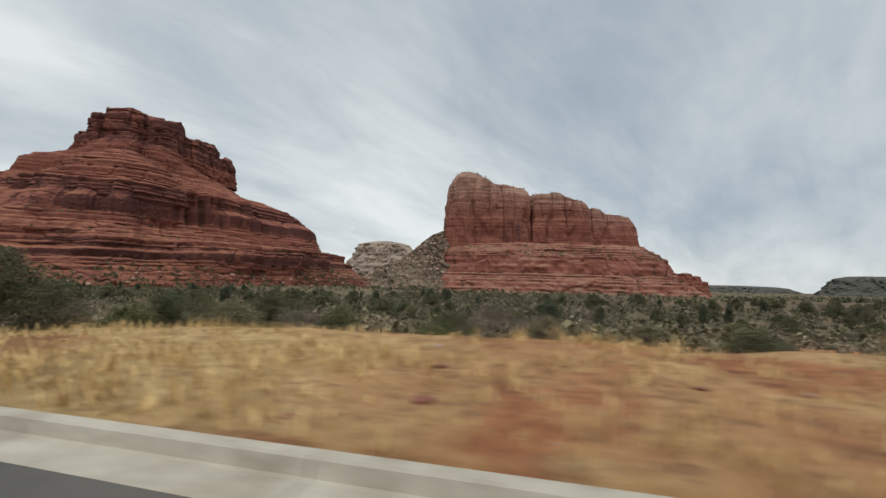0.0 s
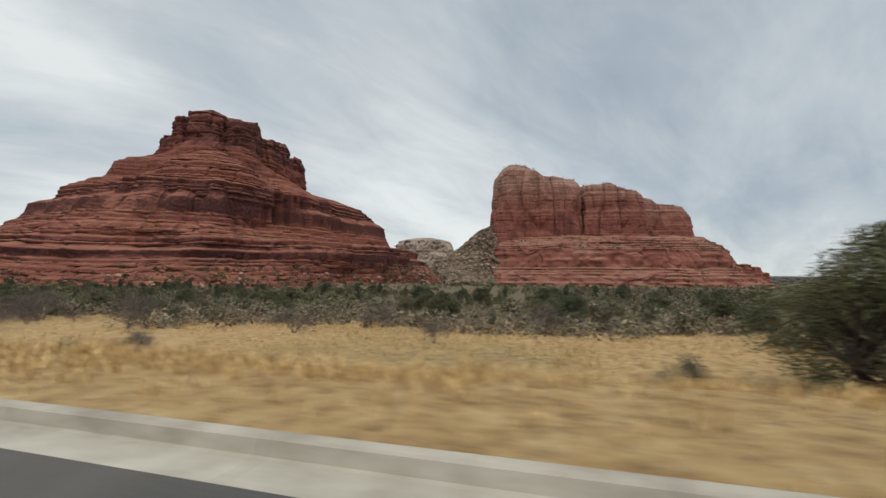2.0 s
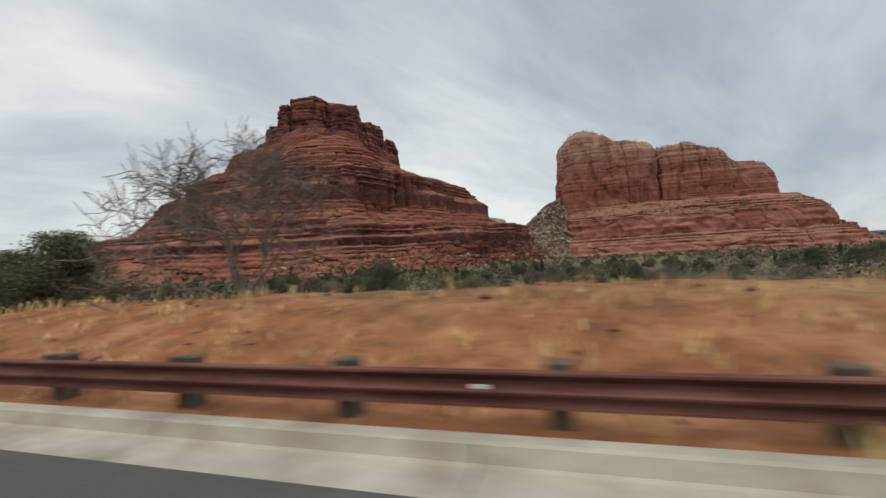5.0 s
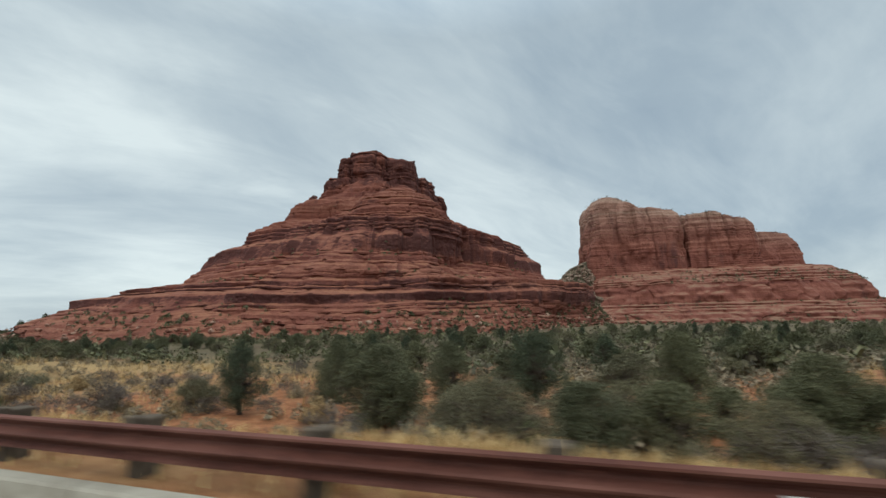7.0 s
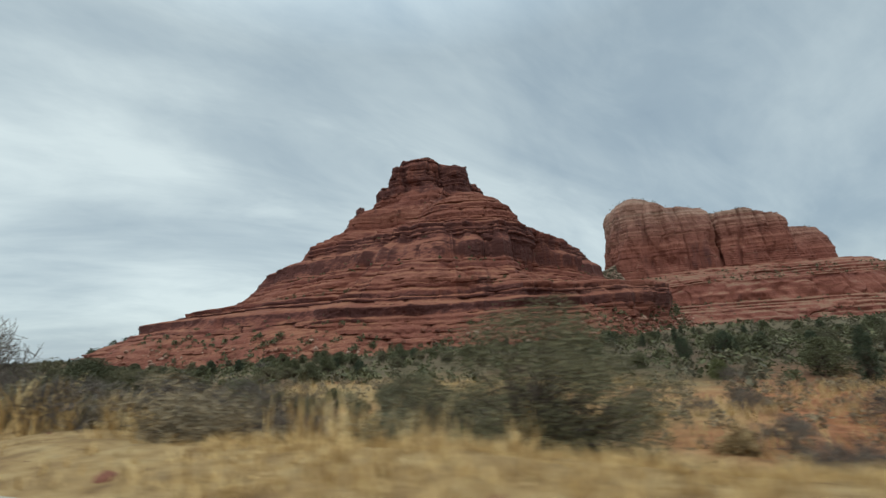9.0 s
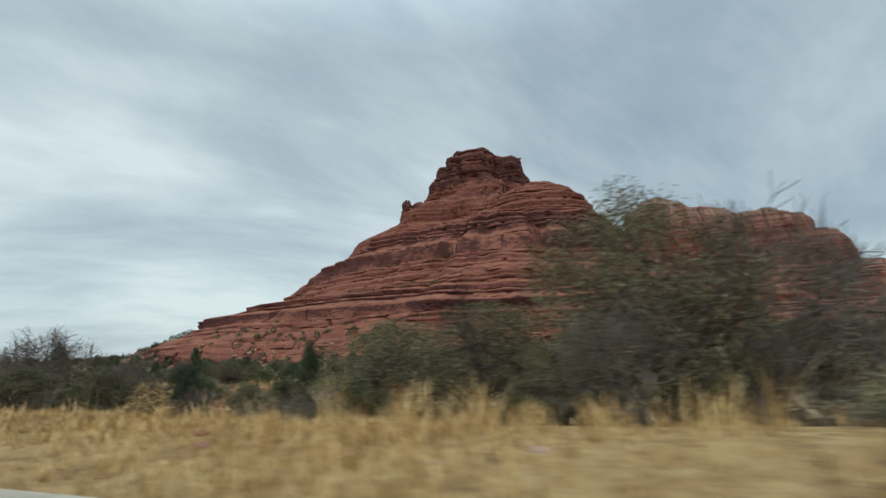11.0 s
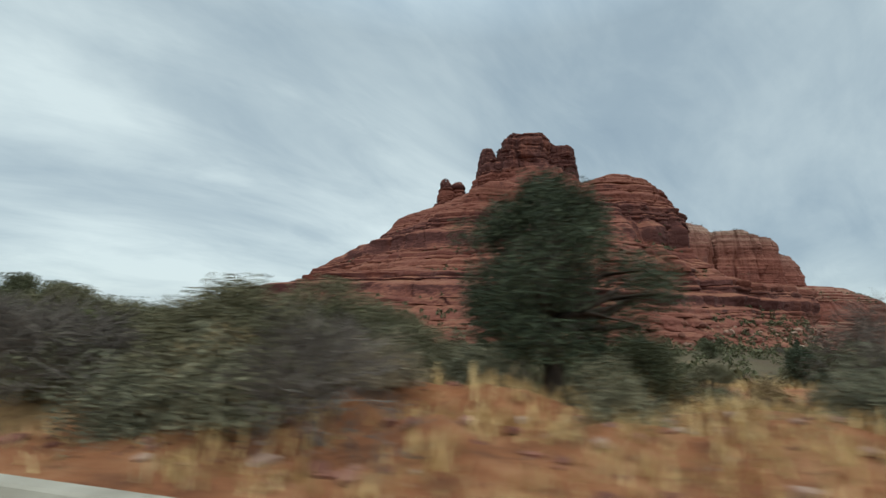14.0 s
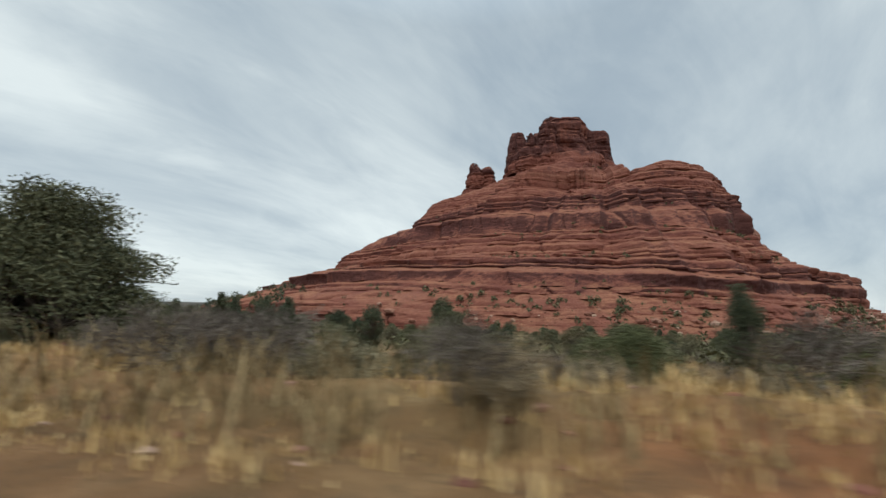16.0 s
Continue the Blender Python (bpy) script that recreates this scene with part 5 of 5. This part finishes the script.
# ---------------------------------------------------------------- stuff: dry grass, stones, scrub on the ledges, far woods
def grass(name, n_tufts, x_rng, d_rng, h_rng, seed, label, test=None, blades=7, segs=2, mat=None):
    r = np.random.default_rng(seed)
    x = r.uniform(*x_rng, n_tufts)
    d = r.uniform(*d_rng, n_tufts)
    s = slope(np.clip(x, -345, 10))
    c = 1 / np.sqrt(1 + s * s)
    X, Y = x - s * c * d, lane_y(np.clip(x, -345, 10)) + c * d
    keep = r.random(n_tufts) < np.clip(0.46 + 1.2 * fbm(X * 0.14, Y * 0.14, 0, 3, seed), 0.05, 1)
    keep &= d > kerb_d(x) + 0.16
    if test:
        keep &= r.random(n_tufts) < test(X, d)
    X, Y = X[keep], Y[keep]
    n = len(X)
    Z = ground(X, Y) - 0.03
    h = r.uniform(*h_rng, n) * (0.75 + 0.5 * np.clip(fbm(X * 0.3, Y * 0.3, 0, 2, seed + 1) + 0.5, 0, 1))
    base = np.repeat(np.stack([X, Y, Z], -1), blades, 0) + r.normal(0, 1, (n * blades, 3)) * np.array((0.10, 0.10, 0))
    hh = np.repeat(h, blades) * r.uniform(0.6, 1.15, n * blades)
    ang = r.uniform(0, 6.283, n * blades)
    lean = r.uniform(0.05, 0.75, n * blades) * hh
    tip = base + np.stack([np.cos(ang) * lean, np.sin(ang) * lean, hh], -1)
    mid = base + (tip - base) * 0.55 + np.array((0, 0, 1.0)) * (hh * 0.12)[:, None]
    w = np.stack([-np.sin(ang), np.cos(ang), np.zeros_like(ang)], -1) * r.uniform(0.008, 0.02, n * blades)[:, None]
    if segs == 1:
        V = np.stack([base - w, base + w, tip + w * 0.25, tip - w * 0.25], 1).reshape(-1, 3)
        return tagged(new(name, mesh_from(name, V, np.arange(len(V)).reshape(-1, 4), mat or STRAW)), label, "grass", kind="stuff")
    V = np.stack([base - w, base + w, mid + w * 0.8, mid - w * 0.8, mid - w * 0.8, mid + w * 0.8, tip + w * 0.2, tip - w * 0.2], 1).reshape(-1, 3)
    q = np.arange(n * blades) * 8
    Fq = np.concatenate([np.stack([q, q + 1, q + 2, q + 3], -1), np.stack([q + 4, q + 5, q + 6, q + 7], -1)])
    return tagged(new(name, mesh_from(name, V, Fq, mat or STRAW)), label, "grass", kind="stuff")


def thin_on_dirt(X, d):
    dirt = np.maximum.reduce([0.55 * sstep(-18, -3, X), 0.75 * sstep(-312, -319, X), 0.75 * sstep(-236, -250, X) * sstep(-294, -288, X) * sstep(11, 9, d), sstep(-92, -99, X) * sstep(-131, -127, X)])
    hump = sstep(-94, -99, X) * sstep(-131, -127, X) * sstep(16, 13, d)
    return np.clip(1 - 0.6 * dirt - 0.24 * hump, 0, 1)


grass("verge_grass", 34000, (-350, 30), (3.2, 12.5), (0.12, 0.36), 201, "dry straw-coloured grass along the verge", thin_on_dirt)
grass("short_grass", 30000, (-350, 30), (3.1, 8), (0.06, 0.2), 205, "short dry grass and litter beside the kerb", thin_on_dirt, 6, 1)
grass("meadow_grass", 24000, (-112, -10), (8, 46), (0.10, 0.30), 202, "golden dry grass over the meadow", thin_on_dirt, 7, 1)
grass("slope_grass", 15000, (-350, -108), (10, 46), (0.3, 0.8), 203, "pale dry bunch grass between the shrubs", thin_on_dirt, 7, 1)


def tall_zone(X, d):
    return np.maximum.reduce([(0.12 + 0.88 * sstep(-321, -317, X)) * sstep(-311, -316, X) * sstep(11, 8.5, d), sstep(-238, -228, X) * sstep(-184, -192, X) * sstep(4.4, 6, d) * np.clip(0.35 + 1.1 * fbm(X * 0.2, d * 0.4, 0, 2, 66), 0, 0.8)])


grass("tall_grass", 9000, (-300, -180), (4.2, 13), (0.55, 1.0), 204, "tall pale golden bunch grass by the road", tall_zone, 9)
grass("rank_grass", 7000, (-350, -300), (4.0, 12), (0.45, 0.85), 206, "rank weathered tan grass on the bank", tall_zone, 9, 2, WEATHERED)
grass("bank_litter", 9500, (-350, -236), (3.1, 9), (0.05, 0.22), 207, "short weathered grass and litter over the dirt bank", None, 6, 1, WEATHERED)


def stones(name, X, Y, Z, S, mat, label, category, seed):
    r = np.random.default_rng(seed)
    bm = bmesh.new()
    bmesh.ops.create_icosphere(bm, subdivisions=1, radius=1.0)
    v0 = np.array([v.co[:] for v in bm.verts])
    f0 = np.array([[v.index for v in f.verts] for f in bm.faces])
    bm.free()
    n, k_ = len(X), len(v0)
    jit = 1 + r.uniform(-0.32, 0.28, (n, k_, 1))
    sc = np.stack([S * r.uniform(0.7, 1.5, n), S * r.uniform(0.7, 1.4, n), S * r.uniform(0.45, 0.9, n)], -1)[:, None]
    a = r.uniform(0, 6.28, n)[:, None]
    v = v0[None] * jit * sc
    v = np.stack([v[..., 0] * np.cos(a) - v[..., 1] * np.sin(a), v[..., 0] * np.sin(a) + v[..., 1] * np.cos(a), v[..., 2]], -1) + np.stack([X, Y, Z], -1)[:, None]
    f = f0[None] + (np.arange(n) * k_)[:, None, None]
    return tagged(new(name, mesh_from(name, v.reshape(-1, 3), f.reshape(-1, 3), mat)), label, category, kind="stuff")


r = np.random.default_rng(301)
x = np.concatenate([r.uniform(-345, -290, 700), r.uniform(-292, -238, 4200), r.uniform(-128, -94, 500), r.uniform(-30, 20, 260), r.uniform(-236, -120, 300)])
d = 3.6 + 9 * r.random(len(x)) ** 1.2
s = slope(np.clip(x, -345, 10))
c = 1 / np.sqrt(1 + s * s)
X, Y = x - s * c * d, lane_y(np.clip(x, -345, 10)) + c * d
stones("bank_stones", X, Y, ground(X, Y), 0.015 + 0.12 * r.random(len(x)) ** 4, FALLEN, "scattered red and pale stones on the dirt bank", "stones", 302)
r = np.random.default_rng(303)
th, z = r.uniform(-math.pi + 0.2, 0.6, 1500), -6 + 11 * r.random(1500)
rad = bell_radius(th, z) + r.uniform(-1, 7, 1500)
X, Y = BELL_AT[0] + rad * np.cos(th), BELL_AT[1] + rad * np.sin(th)
stones("foot_boulders", X, Y, np.maximum(ground(X, Y), z - 1.5), 0.25 + 1.1 * r.random(1500) ** 3, FALLEN, "fallen sandstone boulders round the butte's foot", "boulders", 304)
r = np.random.default_rng(305)
n = 4200
th, z = r.uniform(-math.pi * 1.05, 0.1, n), -36 + 128 * r.random(n)
rad = talus_radius(th, z)
stones("talus_boulders", 22 + rad * np.cos(th), 892 + rad * np.sin(th), z + 0.5, 0.8 + 2.8 * r.random(n) ** 2.4, RUBBLE, "weathered boulders strewn over the rubble slope", "boulders", 306)


def scrub(name, X, Y, Z, S, mat, label, seed, n_leaf=34, leafk=0.34):
    r = np.random.default_rng(seed)
    n = len(X)
    d = r.normal(0, 1, (n, n_leaf, 3))
    d /= np.linalg.norm(d, axis=2)[..., None]
    d[..., 2] = np.abs(d[..., 2]) * 1.15 - 0.12
    c = d * (r.uniform(0.55, 1.0, (n, n_leaf, 1)) * (0.8 + 0.4 * r.random((n, n_leaf, 1)))) * S[:, None, None] * np.array((0.62, 0.62, 0.85)) + np.stack([X, Y, Z], -1)[:, None]
    a, b = r.normal(0, 1, (n, n_leaf, 3)), r.normal(0, 1, (n, n_leaf, 3))
    k_ = (S * leafk)[:, None, None]
    v = np.stack([c - a * k_ * 0.4, c + b * k_ * 0.5, c + a * k_ * 0.4, c - b * k_ * 0.3], 2).reshape(-1, 3)
    return tagged(new(name, mesh_from(name, v, np.arange(len(v)).reshape(-1, 4), mat)), label, "scrub", kind="stuff")


# scrub on the butte's ledges and foot
r = np.random.default_rng(311)
zl = np.concatenate([r.uniform(-6, 6, 1100), r.uniform(4, 12, 330), r.choice([22.5, 23.5, 24.5, 25.5], 300), r.choice([34.5, 35.5, 36.5], 120), r.uniform(26, 90, 150)])
th = r.uniform(-math.pi * 1.02, 0.5, len(zl))
rad = bell_radius(th, zl) + r.uniform(-3, 0.5, len(zl))
scrub("ledge_scrub", BELL_AT[0] + rad * np.cos(th), BELL_AT[1] + rad * np.sin(th), zl - 0.2, np.where(zl < 8, r.uniform(0.6, 2.3, len(zl)), r.uniform(0.5, 1.6, len(zl))), JUNIPER, "dark scrub clinging to the butte's ledges", 312, 48, 0.24)
# low trees up the butte's western foot
r = np.random.default_rng(361)
zl, th = r.uniform(-5, 13, 190), r.uniform(-3.75, -2.5, 190)
rad = bell_radius(th, zl) + r.uniform(-2, 3, 190)
scrub("slope_trees", BELL_AT[0] + rad * np.cos(th), BELL_AT[1] + rad * np.sin(th), zl - 0.3, r.uniform(1.6, 3.6, 190), PINE, "small dark junipers along the butte's western slope", 362, 90, 0.15)
r = np.random.default_rng(313)
th, z = r.uniform(-math.pi * 1.05, 0.2, 1900), -36 + 130 * r.random(1900)
rad = talus_radius(th, z)
scrub("talus_scrub", 22 + rad * np.cos(th), 892 + rad * np.sin(th), z, r.uniform(1.3, 4.2, 1900), JUNIPER, "dark scrub among the rubble", 314, 20)
r = np.random.default_rng(315)
th = r.uniform(-math.pi * 0.95, -0.05, 780)
z = np.concatenate([r.uniform(-30, 5, 330), r.uniform(54, 78, 330), r.uniform(10, 22, 120)])
rad = apron_radius(th, z) + r.uniform(-3, 4, 780)
scrub("mesa_scrub", 247 + rad * np.cos(th), 958 + rad * np.sin(th), z, r.uniform(1.5, 4.0, 780), JUNIPER, "dark scrub on the mesa's apron", 316, 20)
for cx, cy, a1, b1, zt in MESA_TOPS:
    r = np.random.default_rng(int(cx))
    th = r.uniform(-math.pi, 0.1, 110)
    rad = ellipse(a1, b1, a1, b1, 0, 1, 0.0, 6.0)(th, 0.5) * r.uniform(0.6, 0.97, 110)
    scrub("rim_scrub", cx + rad * np.cos(th), cy + rad * np.sin(th), zt(th) + 1.0, r.uniform(1.2, 3.0, 110), JUNIPER, "dark scrub along the mesa's rim", int(cx) + 1, 18)
# thick low scrub over the flats
r = np.random.default_rng(321)
n = 11000
X, D = np.where(np.arange(n) < 2000, r.uniform(-150, 60, n), r.uniform(-560, 420, n)), 36 + 230 * r.random(n) ** 1.1
Y = lane_y(np.clip(X, -345, 10)) + D
keep = (np.hypot(X - BELL_AT[0], Y - BELL_AT[1]) > bell_radius(np.arctan2(Y - BELL_AT[1], X - BELL_AT[0]), np.full(n, -4.0)) - 2) & (r.random(n) < 0.55 + 0.8 * fbm(X * 0.02, Y * 0.02, 0, 2, 91))
keep &= ~((X > -205) & (X < -150) & (D < 46) & (r.random(n) < 0.7))
X, Y = X[keep], Y[keep]
scrub("flats_scrub", X, Y, ground(X, Y), r.uniform(0.7, 1.9, len(X)) * np.where(r.random(len(X)) < 0.3, 1.4, 1.0), SCRUB, "low olive and grey scrub covering the flats", 322, 56, 0.19)
# bare grey brush beyond the meadow
r = np.random.default_rng(331)
n = 3600
X, D = r.uniform(-140, 30, n), 33 + 52 * r.random(n) ** 1.1
D = D + 5 * np.sin(X * 0.2)
Y = lane_y(np.clip(X, -345, 10)) + D
scrub("grey_brush", X, Y, ground(X, Y), r.uniform(0.6, 1.7, n), BRUSH, "leafless grey-brown brush beyond the dry meadow", 332, 54, 0.14)
r = np.random.default_rng(351)
n = 1100
X, D = r.uniform(-222, -126, n), 8 + 40 * r.random(n)
Y = lane_y(np.clip(X, -345, 10)) + D
keep = r.random(n) < 0.55 + 0.8 * fbm(X * 0.06, Y * 0.06, 0, 2, 95)
X, Y = X[keep], Y[keep]
scrub("clearing_brush", X, Y, ground(X, Y), r.uniform(0.35, 1.0, len(X)), BRUSH, "low grey and tan brush over the clearing", 352, 120, 0.13)
r = np.random.default_rng(371)
n = 1500
X, D = r.uniform(-28, 150, n), 23 + 100 * r.random(n) ** 1.1
Y = lane_y(np.clip(X, -345, 10)) + D
keep = r.random(n) < 0.7 + 0.6 * fbm(X * 0.04, Y * 0.04, 0, 2, 97)
X, Y = X[keep], Y[keep]
scrub("verge_scrub", X, Y, ground(X, Y), r.uniform(0.8, 2.0, len(X)), OLIVE, "olive scrub behind the red verge", 372, 56, 0.19)
# a thicker belt of low trees before the butte's foot
r = np.random.default_rng(341)
n = 2600
X, D = r.uniform(-360, -70, n), 42 + 120 * r.random(n)
Y = lane_y(np.clip(X, -345, 10)) + D
keep = np.hypot(X - BELL_AT[0], Y - BELL_AT[1]) > bell_radius(np.arctan2(Y - BELL_AT[1], X - BELL_AT[0]), np.full(n, -2.0)) - 4
keep &= r.random(n) < 0.6 + 0.7 * fbm(X * 0.03, Y * 0.03, 0, 2, 93)
X, Y = X[keep], Y[keep]
scrub("belt_scrub", X, Y, ground(X, Y), r.uniform(0.9, 2.5, len(X)), JUNIPER, "dark low junipers and scrub before the butte's foot", 342, 60, 0.18)
# woods over the plain
r = np.random.default_rng(317)
n = 9000
Y = 60 + 3200 * r.random(n) ** 1.7
X = r.uniform(-1.1, 1.15, n) * (Y + 300) - 150
keep = (np.hypot(X - BELL_AT[0], Y - BELL_AT[1]) > bell_radius(np.arctan2(Y - BELL_AT[1], X - BELL_AT[0]), np.full(n, -5.0))) & (Y - lane_y(np.clip(X, -345, 10)) > 170)
X, Y = X[keep], Y[keep]
scrub("far_woods", X, Y, ground(X, Y), np.where(Y > 700, r.uniform(3, 7, len(X)), r.uniform(1.6, 3.4, len(X))), JUNIPER, "dark juniper woods over the plain", 318, 24, 0.33)

# fallen branch on the bank
log = tagged(new("fallen_branch"), "weathered fallen branch lying on the dirt bank", "branch")
V, F, tips = [], [], []
grow(np.random.default_rng(5), V, F, tips, (0, 0, 0.05), (1, 0.15, 0.04), 1.5, 0.06, 2, 2, 0.12, -0.02, 6)
child("wood", mesh_from("wood", V, F, BARK, True), log)
p = road_point(-263.4, 7.4)
log.matrix_basis = pose(p.x, p.y, ground_at(p.x, p.y) + 0.02, 0, 0, 160)
